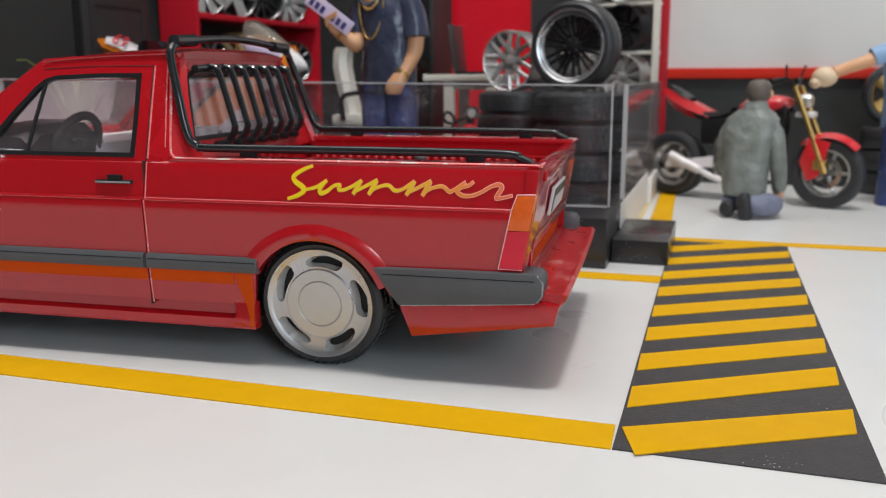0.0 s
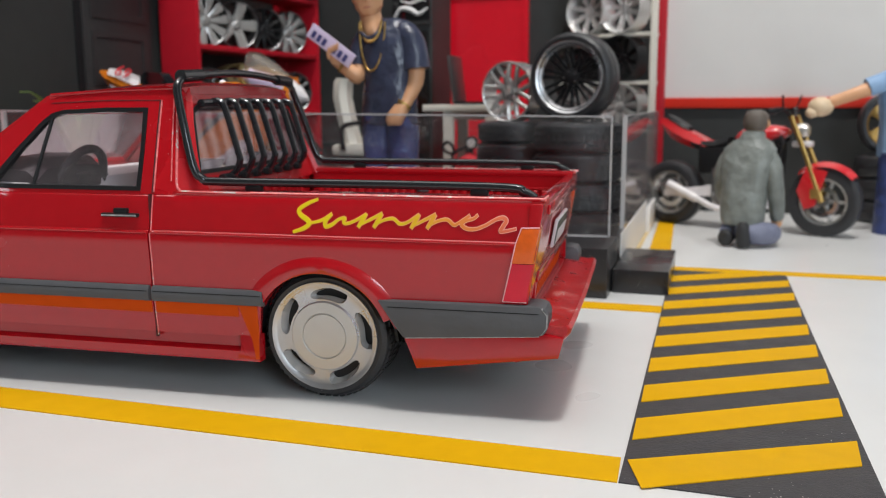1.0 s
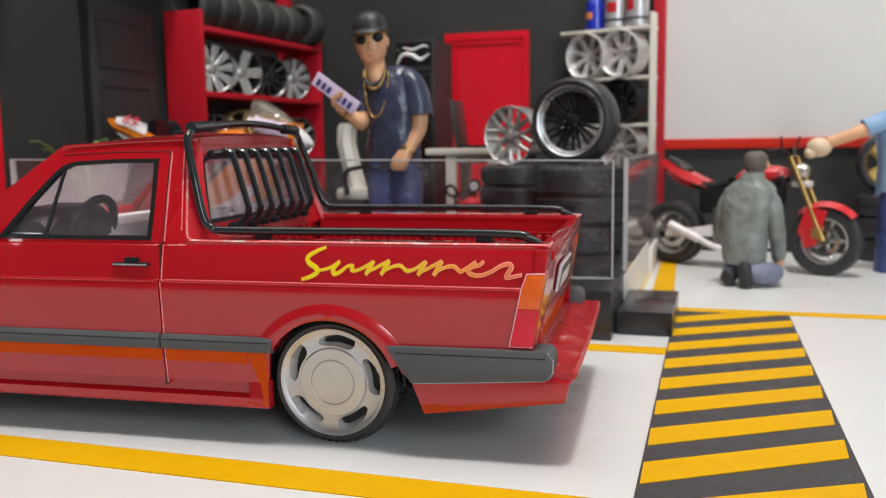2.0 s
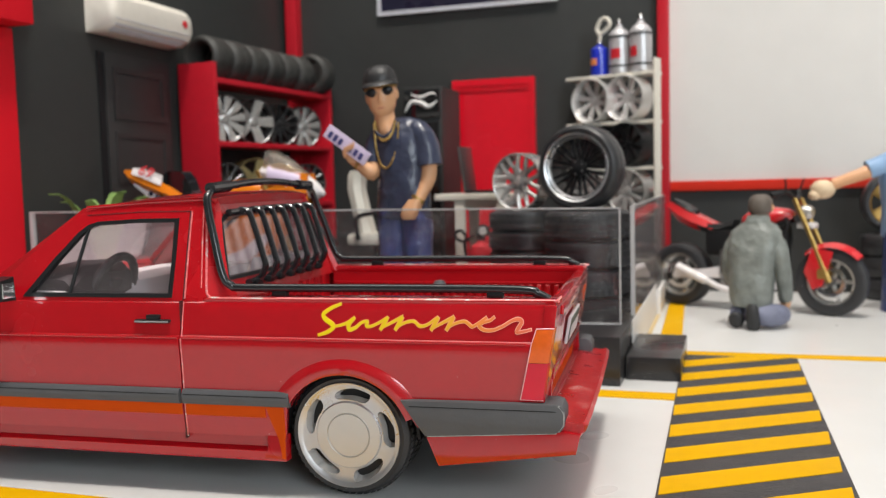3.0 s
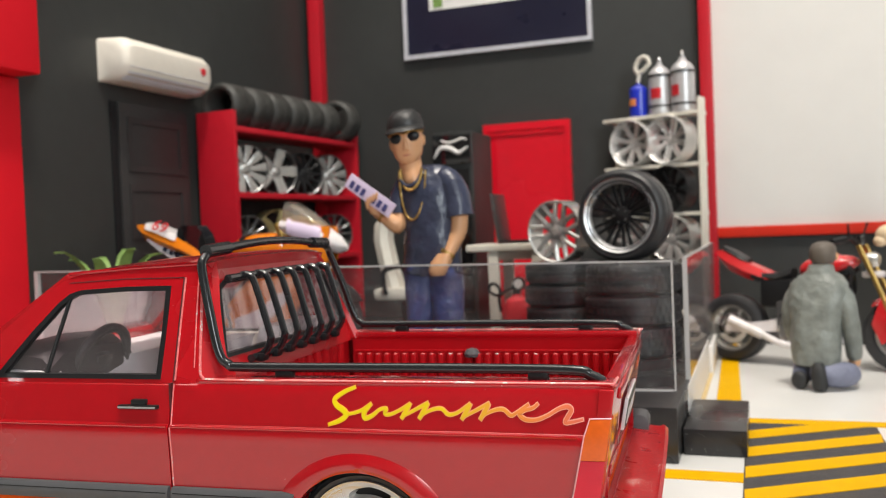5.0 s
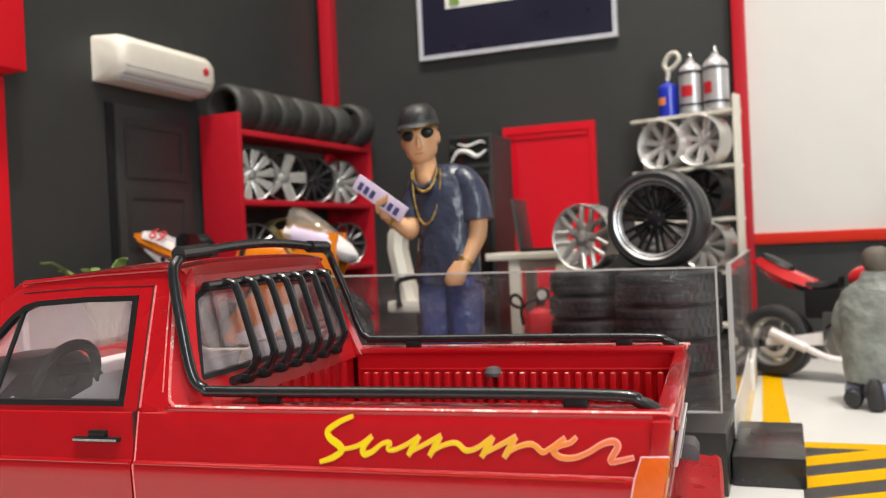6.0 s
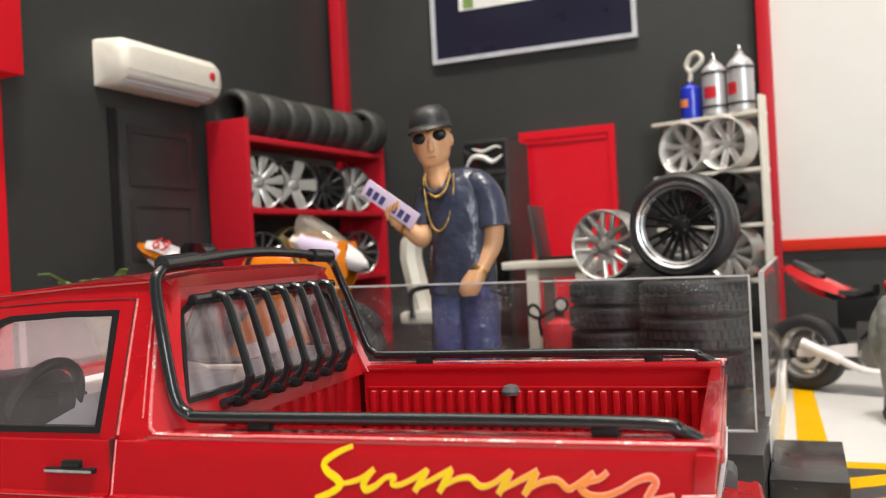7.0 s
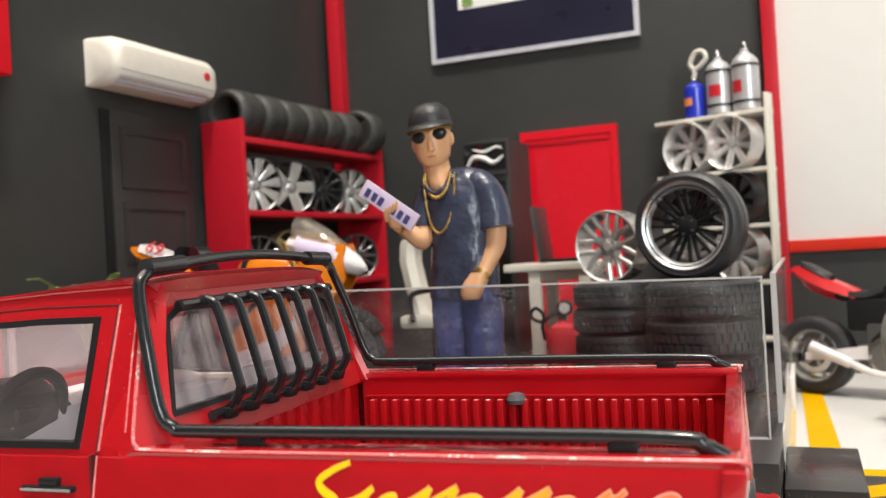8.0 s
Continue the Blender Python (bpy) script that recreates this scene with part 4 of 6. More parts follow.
me_disc, me_tyre = mesh_of("rim", slotted_disc(12.15), M_HUBCAP), mesh_of("tyre", tyre_mesh(14.5, 11.8, 13, 56, 72, 0.22), M_RUBBER)
me_disc.materials.append(M_POLISH)
me_disc.materials.append(M_RIMRING)
me_back = mesh_of("brake", lathe([(0.1, 3.5), (11.4, 3.5), (11.4, 5.0), (0.1, 5.0)], 32, "y"), M_BLACK)
for cx in (AX, FX):
    for far in (False, True):
        wh = new("road_wheel")
        wh.parent = pickup
        wh.empty_display_size = 0.005
        wh.matrix_basis = pose((cx - 0.6) * MM, (W - 3.6 if far else 3.6) * MM, 14.5 * MM, 2.0, 14.5, 180 if far else 0)
        wh["label"] = "silver disc wheel with five slots and low tyre"
        shared("rim", me_disc, wh, Matrix.Identity(4))
        shared("tyre", me_tyre, wh, Matrix.Translation((0, 0.5 * MM, 0)))
        shared("brake", me_back, wh, Matrix.Identity(4))

# Roll bar with its side rails.
half = [(1.2, 5.2, 45.6), (-1.2, 5.2, 46.8), (-5, 5.2, 47.7), (-30, 5.1, 47.9), (-68, 5.0, 47.9), (-72.4, 4.8, 48.4), (-74.6, 4.8, 51.0), (-77.2, 6.2, 60), (-79.4, 8.0, 67.2), (-79.8, 9.6, 69.6), (-79.9, 14, 70.8), (-79.9, 28, 72.0), (-79.9, W / 2, 72.4)]
full = half + [(x, W - y, z) for x, y, z in reversed(half[:-1])]
bar = part("roll_bar", tube(smooth_path(full, 5), 0.95, 12), M_BARBLACK, pickup, "black tubular roll bar and bed rails")
for y in (15.0, W - 15.0):
    part("bar_clamp", tube([(-79.9, y - 4.5, 70.7 + (0.2 if y < 40 else 0.6)), (-79.9, y + 4.5, 71.4 - (0.0 if y < 40 else 0.4))], 1.45, 12), M_BARBLACK, bar)
for x in (-60.4, -10.4):
    for y in (5.2, W - 5.2):
        part("rail_foot", box(x - 1.9, x + 1.9, y - 0.95, y + 0.95, 45.6, 47.5, 0.6), M_BLACK, bar)
# Rear window guard: seven bent bars between two carriers.
guard = part("window_guard", tube([(-77.6, 15, 64.9), (-77.4, 41, 65.3), (-77.6, 67, 64.9)], 0.95, 10), M_BARBLACK, pickup, "black rear window guard with seven bars")
part("guard_sill", tube([(-74.4, 17.5, 47.6), (-74.4, 64.5, 47.6)], 0.9, 10), M_BARBLACK, guard)
for k in range(7):
    y = 21 + 6.65 * k
    part("guard_bar", tube(smooth_path([(-77.8, y, 65.4), (-76.0, y, 65.3), (-74.6, y, 63.4), (-71.6, y, 53.0), (-71.4, y, 51.2), (-72.6, y, 48.8), (-74.4, y, 47.6)], 4), 0.8, 10), M_BARBLACK, guard)
    part("guard_foot", box(-75.4, -72.6, y - 1.3, y + 1.3, 46.6, 48.4, 0.4), M_BLACK, guard)

# The printed script on the bed side: brush strokes laid on the paint, as (along, up, width) in eighths of a millimetre.


def stem(x):
    return [(x, 27, 4), (x - 6, 18, 6), (x - 13, 8, 4.4)]


def letter_m(x, end=90):
    rise = [(x - 11, 11, 3), (x + 5, 18, 3.4), (x + 27, 28, 4)]
    arch = [(x + 18, 13, 3), (x + 32, 19, 3.4), (x + 47, 21, 3.8), (x + 58, 14, 4.2), (x + end - 19, 16, 3.4), (x + end, 27, 4)]
    return [stem(x), rise, stem(x + 27), arch]


letter_s = [(43, 47, 3.2), (26, 41, 4.5), (11, 32, 5.5), (14, 24, 6), (26, 17, 6.5), (30, 11, 6), (19, 4, 5), (2, -1, 3.2)]
link = [(26, 12, 3), (41, 14, 3), (55, 18, 3.6), (69, 26, 4)]
letter_u = [(69, 26, 4), (59, 16, 6), (60, 8, 5.4), (71, 11, 4.4), (83, 19, 3.4), (93, 20, 4), (91, 14, 4.2), (99, 13, 3.4), (113, 18, 3.4), (129, 26, 4)]
letter_e = [(318, 28, 3.4), (311, 23, 3.6), (299, 20, 4), (292, 15, 5), (301, 9, 4.4), (317, 9, 3.8), (334, 15, 3.6)]
letter_r = [(333, 14.6, 3.6), (347, 22, 4), (359, 25, 5), (365, 21, 5.2), (360, 13, 5.4), (356, 6, 4.2), (367, 7, 3.6), (381, 10, 3)]


def ribbon(pts, extra, lift):
    run = smooth_path(pts, 5)
    rows = []
    for k, p in enumerate(run):
        a, b = run[max(k - 1, 0)], run[min(k + 1, len(run) - 1)]
        d = Vector((b.x - a.x, b.y - a.y)).normalized()
        n, h = Vector((-d.y, d.x)), p.z / 2 + extra
        rows.append([(p.x + n.x * h, p.y + n.y * h), (p.x - n.x * h, p.y - n.y * h)])
    if extra:
        d = Vector((run[0].x - run[1].x, run[0].y - run[1].y)).normalized() * extra
        rows.insert(0, [(u + d.x, v + d.y) for u, v in rows[0]])
        d = Vector((run[-1].x - run[-2].x, run[-1].y - run[-2].y)).normalized() * extra
        rows.append([(u + d.x, v + d.y) for u, v in rows[-1]])

    def place(u, v, o):
        x = -49.8 + u * 0.1252
        z = 38.1 + v * 0.142 + u * 0.00105
        return (x, side_y(z) - o, z)
    return loft([[place(*r[0], lift), place(*r[1], lift), place(*r[1], lift - 0.12), place(*r[0], lift - 0.12)] for r in rows])


M_SCRIPT = gradient_material("script_print", [(0.0, (0.74, 0.60, 0.005)), (0.50, (0.72, 0.50, 0.01)), (0.75, (0.75, 0.24, 0.04)), (1.0, (0.72, 0.14, 0.08))], -50, -2)
M_SCRIPTEDGE = gradient_material("script_edge_print", [(0.0, (0.80, 0.45, 0.03)), (0.5, (0.80, 0.36, 0.12)), (1.0, (0.85, 0.36, 0.30))], -50, -2)
LETTERS = [[letter_s, link], [letter_u], letter_m(130), letter_m(221, 84), [letter_e], [letter_r]]
lift_ = 0.0
for strokes in LETTERS:
    edge_, fill_ = [], []
    for stroke in strokes:
        edge_.append(ribbon(stroke, 1.1, 0.10 + lift_))
        fill_.append(ribbon(stroke, -0.2, 0.24 + lift_))
        lift_ += 0.006
    outline_ = part("script_outline", joined(*edge_), M_SCRIPTEDGE, pickup, "coral outline of a brush-script letter")
    part("script_letter", joined(*fill_), M_SCRIPT, outline_, "yellow to coral brush-script letter")

# ---- platform, block and clear screens behind the pickup ----
platform = solid("platform", box(-273.6, -17.6, 140, 390, 0, 17, 0.5), M_STEP, "low glossy black display platform on the floor", "platform")
part("side_board", box(-17.7, -17.3, 180.0, 299.5, 0.3, 16.4), M_OFFWHITE, platform, "white board along the platform side")
solid("step_block", box(-17.2, 1.8, 151, 198, 0, 8.3, 0.6), M_STEP, "glossy black step block beside the platform", "block")
solid("white_skirting", box(-17.4, -15.6, 300, 396, 0, 13, 0.3), M_OFFWHITE, "white skirting strip along the platform side", "skirting")


def screen(label, sheet, edges, mat=M_ACRYLIC):
    s = thing("acrylic_screen", label, "clear screen")
    pane_ = part("sheet", sheet, mat, s, smooth=0)
    pane_.visible_shadow = False
    for e in edges:
        part("polished_edge", e, M_EDGE, s, smooth=0)


# The long sheet stands a little askew: its left end lies nearer the edge.
def askew(z0, z1, u0, u1, thick=0.7):
    """A strip of the long sheet between two heights and two shares of its length."""
    ends = []
    for u in (u0, u1):
        x, y, up = -20.1 - 248.4 * u, 166.5 - 19.0 * u, 1 + 0.057 * u
        ends.append([(x, y + d, 17 + (z - 17) * up) for d, z in ((-thick, z0), (thick, z0), (thick, z1), (-thick, z1))])
    return loft(ends)


screen("clear acrylic sheet standing on the black platform", askew(17, 59.6, 0.002, 0.998),
       [askew(59.6, 60.1, 0, 1), askew(17, 59.6, 0, 0.002), askew(17, 60.1, 0.994, 1, 0.9), askew(17.0, 17.4, 0.003, 0.99, 0.8)])
screen("clear acrylic side sheet with a thick polished edge", box(-18.9, -17.3, 190.6, 368, 17, 59.6),
       [box(-18.9, -17.3, 188.6, 190.6, 17, 59.8), box(-18.9, -17.3, 190.6, 368, 59.6, 59.9)], M_FOGGY)

# ---- stacked tyres ----
me_big = mesh_of("stacked_tyre", moved(tyre_mesh(19.6, 13.5, 13.0, 44, 72), 0, 0, 0, 90), M_RUBBER)
me_small = mesh_of("stacked_tyre_plain", moved(tyre_mesh(17.4, 12.0, 9.7, 40, 64), 0, 0, 0, 90), M_RUBBER)
for k in range(3):
    t = new("stacked_tyre", me_big)
    t.matrix_basis = pose(-44.5 * MM + 0.0004 * (k - 1), 248 * MM, (17 + 13.02 * k) * MM, 0, 0, 23 * k)
    tagged(t, "wide black tyre with block tread in a stack", "tyre", "stacked tyres")
for k in range(4):
    t = new("stacked_tyre", me_small)
    t.matrix_basis = pose((-78 + 0.5 * (k % 2)) * MM, 266 * MM, (17 + 9.75 * k) * MM, 0, 0, 31 * k)
    tagged(t, "narrow black tyre in a stack", "tyre", "stacked tyres")
loose_wheel("black multi-spoke wheel with polished lip and tyre on the stack", -46.6, 247, 75.8, 16.0, 14, "cross", M_BLACK, -14, 0, 19.5, M_BLACK)
loose_wheel("silver split-spoke alloy rim standing on stacked tyres", -78.0, 262, 70.0, 13.9, 11, "mesh", M_SILVER, -20, 0)
me_mid = mesh_of("stacked_tyre_low", moved(tyre_mesh(17.0, 11.0, 12.0, 0, 48), 0, 0, 0, 90), M_RUBBER)
for k in range(3):
    t = new("stacked_tyre", me_mid)
    t.matrix_basis = pose(105 * MM, 380 * MM, 12.05 * k * MM)
    tagged(t, "black tyre in a stack by the white wall", "tyre", "tyres by the white wall")
loose_wheel("gold six-spoke wheel with tyre on stacked tyres", 105, 380, 53.2, 13.2, 12, "five", M_GOLD, 0, 0, 17.0)

# ---- red shelf with tyres and rims ----
shelf = thing("wheel_shelf", "dark red wooden shelf full of alloy rims", "shelf")
# It stands a little turned, its far end in front of the corner post.
SH = Matrix.Translation((-247.2 * MM, 262 * MM, 0)) @ pose(0, 0, 0, 0, 0, -3.6) @ Matrix.Translation((246 * MM, -262 * MM, 0))
shelf.matrix_basis = SH
for y in (262, 390.8):
    part("side_panel", box(-269.6, -246, y, y + 3, 0, 139, 0.4), M_REDSHELF, shelf)
for z in (8, 57, 93.4, 128):
    part("board", box(-269.4, -246.4, 265, 390.8, z, z + 3, 0.3), M_REDSHELF, shelf)
me_row = mesh_of("row_tyre", tyre_mesh(11.9, 8.2, 17.6, 0, 56), M_DUSTYRUBBER)
for k in range(7):
    t = new("row_tyre", me_row)
    y = 265.4 + 18.0 * k + (1.5 if k == 6 else 0)
    grow = 1.12 if k == 6 else 1.0
    t.matrix_basis = SH @ pose((-257.5 + (4.5 if k == 6 else 0.8 * (k % 2))) * MM, y * MM, (131 + 11.9 * grow) * MM, 0, 50 * k, 5 if k == 6 else 0) @ Matrix.Diagonal((grow, 1, grow, 1))
    tagged(t, "black tyre standing in a row on the shelf", "tyre", "tyres on the shelf")
for y, z, r, style, mat, lab in ((280, 109.3, 12.8, "fan", M_SILVER, "silver ten-blade alloy rim on the red shelf"),
                                 (309, 109.3, 12.8, "five", M_SILVER, "silver five-spoke alloy rim on the red shelf"),
                                 (338, 108.8, 12.3, "many", M_BLACK, "black many-spoke alloy rim on the red shelf"),
                                 (366, 108.9, 12.4, "fan", M_SILVER, "silver bladed alloy rim on the red shelf"),
                                 (280, 72.0, 11.8, "many", M_GUN, "grey many-spoke alloy rim on the lower shelf"),
                                 (309, 73.6, 13.4, "five", M_PALEGOLD, "pale gold five-spoke rim on the lower shelf"),
                                 (339, 72.0, 11.8, "five", M_SILVER, "silver rim on the lower shelf"),
                                 (371, 72.2, 12.0, "many", M_GUN, "dark grey rim on the lower shelf")):
    w = loose_wheel(lab, -255.0, y, z, r * 1.05, 10, style, mat, 64, 0, group="rims on the shelf", barrel_mat=M_PALEGOLD if mat is M_PALEGOLD else M_GUN)
    w.matrix_basis = SH @ w.matrix_basis

# ---- wall things ----
ac = thing("air_conditioner", "white wall air conditioner with a red mark", "air conditioner", 9, 2, -3)
part("casing", loft([[(-282.8, y, 149.4), (-272 - e, y, 149.4 + e), (-267.6 - e, y, 152.0 + e), (-266 - e, y, 157), (-266.4 - e, y, 165 - e), (-269 - 1.6 * e, y, 168.2 - e), (-273 - 1.2 * e, y, 169.6 - e), (-282.8, y, 170 - 0.6 * e)] for y, e in ((193.0, 3.6), (193.8, 2.2), (195.4, 0.9), (198, 0.2), (201, 0), (253, 0), (256, 0.3), (258, 1.0), (259.2, 2.2))]), M_WARMWHITE, ac)
for k in range(3):
    part("vent_slot", loft([[(-271.6 + 1.9 * k + 0.1, y, 149.8 + 0.8 * k + (0.8 if k == 2 else 0)), (-271.0 + 1.9 * k, y, 149.3 + 0.9 * k + (0.8 if k == 2 else 0)), (-270.6 + 1.9 * k, y, 150.4 + 0.8 * k + (0.8 if k == 2 else 0))] for y in (195, 251.5)]), M_FRAME, ac)
part("front_seam", box(-266.3, -265.8, 195, 254, 155.0, 155.3), M_FRAME, ac)
part("red_mark", moved(lathe([(0.05, -266.3), (1.9, -266.3), (1.9, -265.6), (0.05, -265.6)], 16, "x"), 0, 250, 160.5), M_LABELRED, ac)
dd = thing("door_1", "dark charcoal panelled door on the side wall", "door", 9, -4, 0, kind="structure")
part("leaf", box(-283.2, -281.4, 210, 261.6, 0, 138.5, 0.4), M_DARKDOOR, dd)
for z0, z1 in ((8, 66), (74, 100), (106, 132)):
    part("panel", ringplate([(215, z0), (257, z0), (257, z1), (215, z1)], [(218, z0 + 3), (254, z0 + 3), (254, z1 - 3), (218, z1 - 3)], lambda u, v: (-280.8, u, v), lambda u, v: (-281.6, u, v)), M_DARKDOOR, dd)
part("gap", box(-283.1, -282.2, 205.5, 209.4, 0, 138.5), M_BLACK, dd)
part("handle", moved(lathe([(0.1, -281.4), (1.4, -281.4), (1.4, -280.4), (0.6, -280.2), (0.6, -278.6), (0.1, -278.6)], 16, "x"), 0, 258.5, 68), M_PALEGOLD, dd)
rd = thing("door_2", "glossy bright red door with a raised frame", "door", kind="structure")
part("frame", ringplate([(-153.4, 17.2), (-99, 17.2), (-99, 136), (-153.4, 136)], [(-150.6, 17.2), (-102.4, 17.2), (-102.4, 131.6), (-150.6, 131.6)], lambda u, v: (u, 394.5, v), lambda u, v: (u, 399.8, v)), M_REDDOOR, rd)
part("leaf", box(-150.5, -102.5, 395.6, 399.8, 17.2, 131.5), M_REDDOOR, rd)
part("ledge", box(-149.6, -103.4, 394.6, 396, 128.6, 130.0, 0.2), M_REDDOOR, rd)
poster = thing("wall_poster", "dark navy poster in a pale frame", "poster")
part("poster_frame", ringplate([(-205, 182), (-84, 182), (-84, 270), (-205, 270)], [(-202.4, 184.6), (-86.6, 184.6), (-86.6, 267.4), (-202.4, 267.4)], lambda u, v: (u, 396.6, v), lambda u, v: (u, 399.8, v)), M_FRAME, poster)
part("print", box(-202.4, -86.6, 397.8, 399.6, 184.6, 267.4), M_NAVY, poster)
part("print_label", joined(box(-187, -121, 397.4, 397.9, 211.5, 235), box(-177, -141, 397.0, 397.5, 217, 231)), M_OFFWHITE, poster)
part("print_green", box(-184, -178, 396.9, 397.5, 213, 219), M_LEAF, poster)

# ---- fridge, table, laptop, chair, extinguisher ----
fr = thing("drinks_fridge", "black drinks fridge with a white wave mark", "fridge")
part("cabinet", box(-172, -147, 352, 390, 17, 128.5, 0.8), M_WALL, fr)
part("header_panel", box(-171, -148, 350.6, 352.4, 110, 127, 0.3), M_BLACKGLOSS, fr)
part("glass_door", box(-170, -149, 350.6, 352.2, 24, 107, 0.3), M_BLACKGLOSS, fr)
for run in ([(-170, 114, 0.8), (-166, 119.5, 2.2), (-160, 119, 2.6), (-155, 116.4, 2.2), (-149.4, 119.6, 0.8)], [(-166, 124, 0.6), (-160, 122.4, 1.4), (-153, 124.4, 1.2), (-150, 123.4, 0.5)]):
    path = smooth_path(run, 4)
    part("wave_mark", tube([(p.x, 350.4, p.y) for p in path], [p.z * 0.55 for p in path], 8), M_OFFWHITE, fr, "white wave mark")
tb = thing("work_table", "small cream white table on the platform", "table")
part("tabletop", box(-136, -92, 300, 334, 60.5, 64, 0.6), M_CREAM, tb)
for x, y in ((-122, 303), (-99, 303), (-122, 330), (-99, 330)):
    part("leg", box(x - 2.8, x + 2.8, y - 1.8, y + 1.8, 17, 60.6, 0.4), M_CREAM, tb)
part("apron", box(-119, -101, 302, 304, 56, 60.6, 0.3), M_CREAM, tb)
lp = thing("laptop", "open dark laptop on the cream table", "laptop")
part("base", box(-121, -103, 308, 332, 64, 65.6, 0.4), M_BLACK, lp)
part("screen", moved(box(-0.6, 0.6, 308, 332, 0, 25.5, 0.3), -121, 0, 64.8, 0, -7, 0), M_GUN, lp)
ch = thing("office_chair", "white office chair with black arms", "chair")
part("backrest", loft([[(-186 + b, 295, z), (-186 + b, 305, z), (-182 + b, 306.5, z), (-178.5 + b, 304, z), (-178.5 + b, 296, z), (-182 + b, 293.5, z)] for z, b in ((42, 6.5), (45, 6), (56, 3), (68, 0.6), (76, 1.2), (78.4, 2.6))]), M_CREAM, ch)
part("seat", box(-184, -158, 288, 312, 37, 43, 2), M_CREAM, ch)
for y in (286.5, 313.5):
    part("arm", tube(smooth_path([(-176, y, 40), (-177, y, 51), (-172, y, 54), (-163, y, 54), (-161, y, 48), (-163, y, 40)], 5), 1.3, 10), M_BLACK, ch)
part("gas_post", moved(lathe([(0.1, 20), (1.8, 20), (1.8, 37.4), (0.1, 37.4)], 14), -171, 300), M_BLACK, ch)
for k in range(5):
    a = math.radians(72 * k + 10)
    part("foot", tube([(-171, 300, 21.5), (-171 + 6 * math.cos(a), 300 + 6 * math.sin(a), 21), (-171 + 13 * math.cos(a), 300 + 13 * math.sin(a), 18.6)], [1.4, 1.2, 1.6], 8), M_BLACK, ch)
ex = thing("fire_extinguisher", "red fire extinguisher with a black hose", "fire extinguisher")
part("cylinder", moved(lathe([(0.1, 17), (6.4, 17), (6.8, 18), (6.8, 33), (5.6, 36.5), (2.4, 38.4), (2.0, 40), (0.1, 40)], 24), -107, 290), M_LABELRED, ex)
part("valve", moved(joined(lathe([(0.1, 39), (2.2, 39), (2.2, 43), (0.1, 43)], 12), moved(lathe([(0.1, -1.2), (3.4, -1.2), (3.4, 1.2), (0.1, 1.2)], 20, "y"), 1.5, -1, 44.6)), -107, 290), M_BLACK, ex)
part("gauge", moved(lathe([(0.1, -1.5), (2.3, -1.5), (2.3, -1.2), (0.1, -1.2)], 18, "y"), -105.5, 289, 44.6), M_OFFWHITE, ex)
part("hose", tube(smooth_path([(-108, 289, 43), (-112, 287, 41), (-115, 286, 39), (-119, 286, 40.4), (-120, 286, 43), (-117.5, 286, 45), (-114.4, 286, 42), (-115, 286, 37), (-114.5, 287, 31)], 5), 0.8, 8), M_BLACK, ex)

# ---- white rack with rims and bottles ----
RK = pose(-77 * MM, 383 * MM, 0, 0, 0, -18)
rack = thing("wheel_rack", "white metal rack with rims and bottles", "rack")
rack.matrix_basis = RK
for z in (20, 47.5, 75, 102, 130):
    part("shelf_board", box(0, 56.5, 0, 13.5, z, z + 1.9, 0.3), M_CREAM, rack)
part("side_panel", box(56.6, 58.2, -0.4, 7.5, 17, 139, 0.3), M_CREAM, rack)
part("upright", box(1, 4, 12, 14.2, 17, 131, 0.3), M_CREAM, rack)


def on_rack(x, y, z):
    p = RK @ Vector((x * MM, y * MM, 0))
    return p.x / MM, p.y / MM, z


for x, z, r, style, mat, lab in ((17, 117.2, 13.2, "deep", M_POLISH, "polished deep-dish rim on the white rack"), (39, 117.4, 13.4, "deep", M_POLISH, "polished deep-dish rim on the white rack"),
                                 (39, 90.0, 13.0, "deep", M_BLACK, "black deep-dish rim on the white rack"), (16, 89.8, 12.8, "deep", M_BLACK, "black deep-dish rim on the white rack"),
                                 (40, 62.5, 13.0, "fan", M_SILVER, "silver rim on the white rack"), (16, 62.3, 12.8, "fan", M_SILVER, "silver rim on the white rack")):
    px, py, pz = on_rack(x, 5.0, z)
    loose_wheel(lab, px, py, pz, r, 12, style, mat, -28, 0, group="rims on the rack")


def gas_bottle(x, label, body, r, h, neck, tag, tag_mat, bands):
    px, py, pz = on_rack(x, 6, 132.0)
    b = thing("gas_bottle", label, "bottle", px, py, pz, -18)
    part("bottle", lathe([(0.1, 0), (r - 0.5, 0), (r, 0.7), (r, h), (r * 0.97, h + neck * 0.15), (r * 0.86, h + neck * 0.34), (r * 0.66, h + neck * 0.54), (r * 0.42, h + neck * 0.7), (r * 0.3, h + neck * 0.8), (r * 0.27, h + neck), (0.1, h + neck)], 24), body, b)
    if bands:
        for z in (4, h - 1):
            part("band", lathe([(r + 0.02, z), (r + 0.3, z), (r + 0.3, z + 1.0), (r + 0.02, z + 1.0)], 24, close=True), M_BLACK, b)
    part("label", loft([[((r + o) * math.sin(a), -(r + o) * math.cos(a), z) for z in (h * 0.40, h * 0.66)] + [((r + o - 0.3) * math.sin(a), -(r + o - 0.3) * math.cos(a), z) for z in (h * 0.66, h * 0.40)] for o in (0.2,) for a in np.linspace(tag[0], tag[1], 7)]), tag_mat, b, "printed label as a plain patch")
    part("valve", lathe([(0.1, h + neck - 0.2), (1.1, h + neck - 0.2), (1.1, h + neck + 2.4), (0.5, h + neck + 3.2), (0.1, h + neck + 3.2)], 12), M_CHROME, b)
    return b


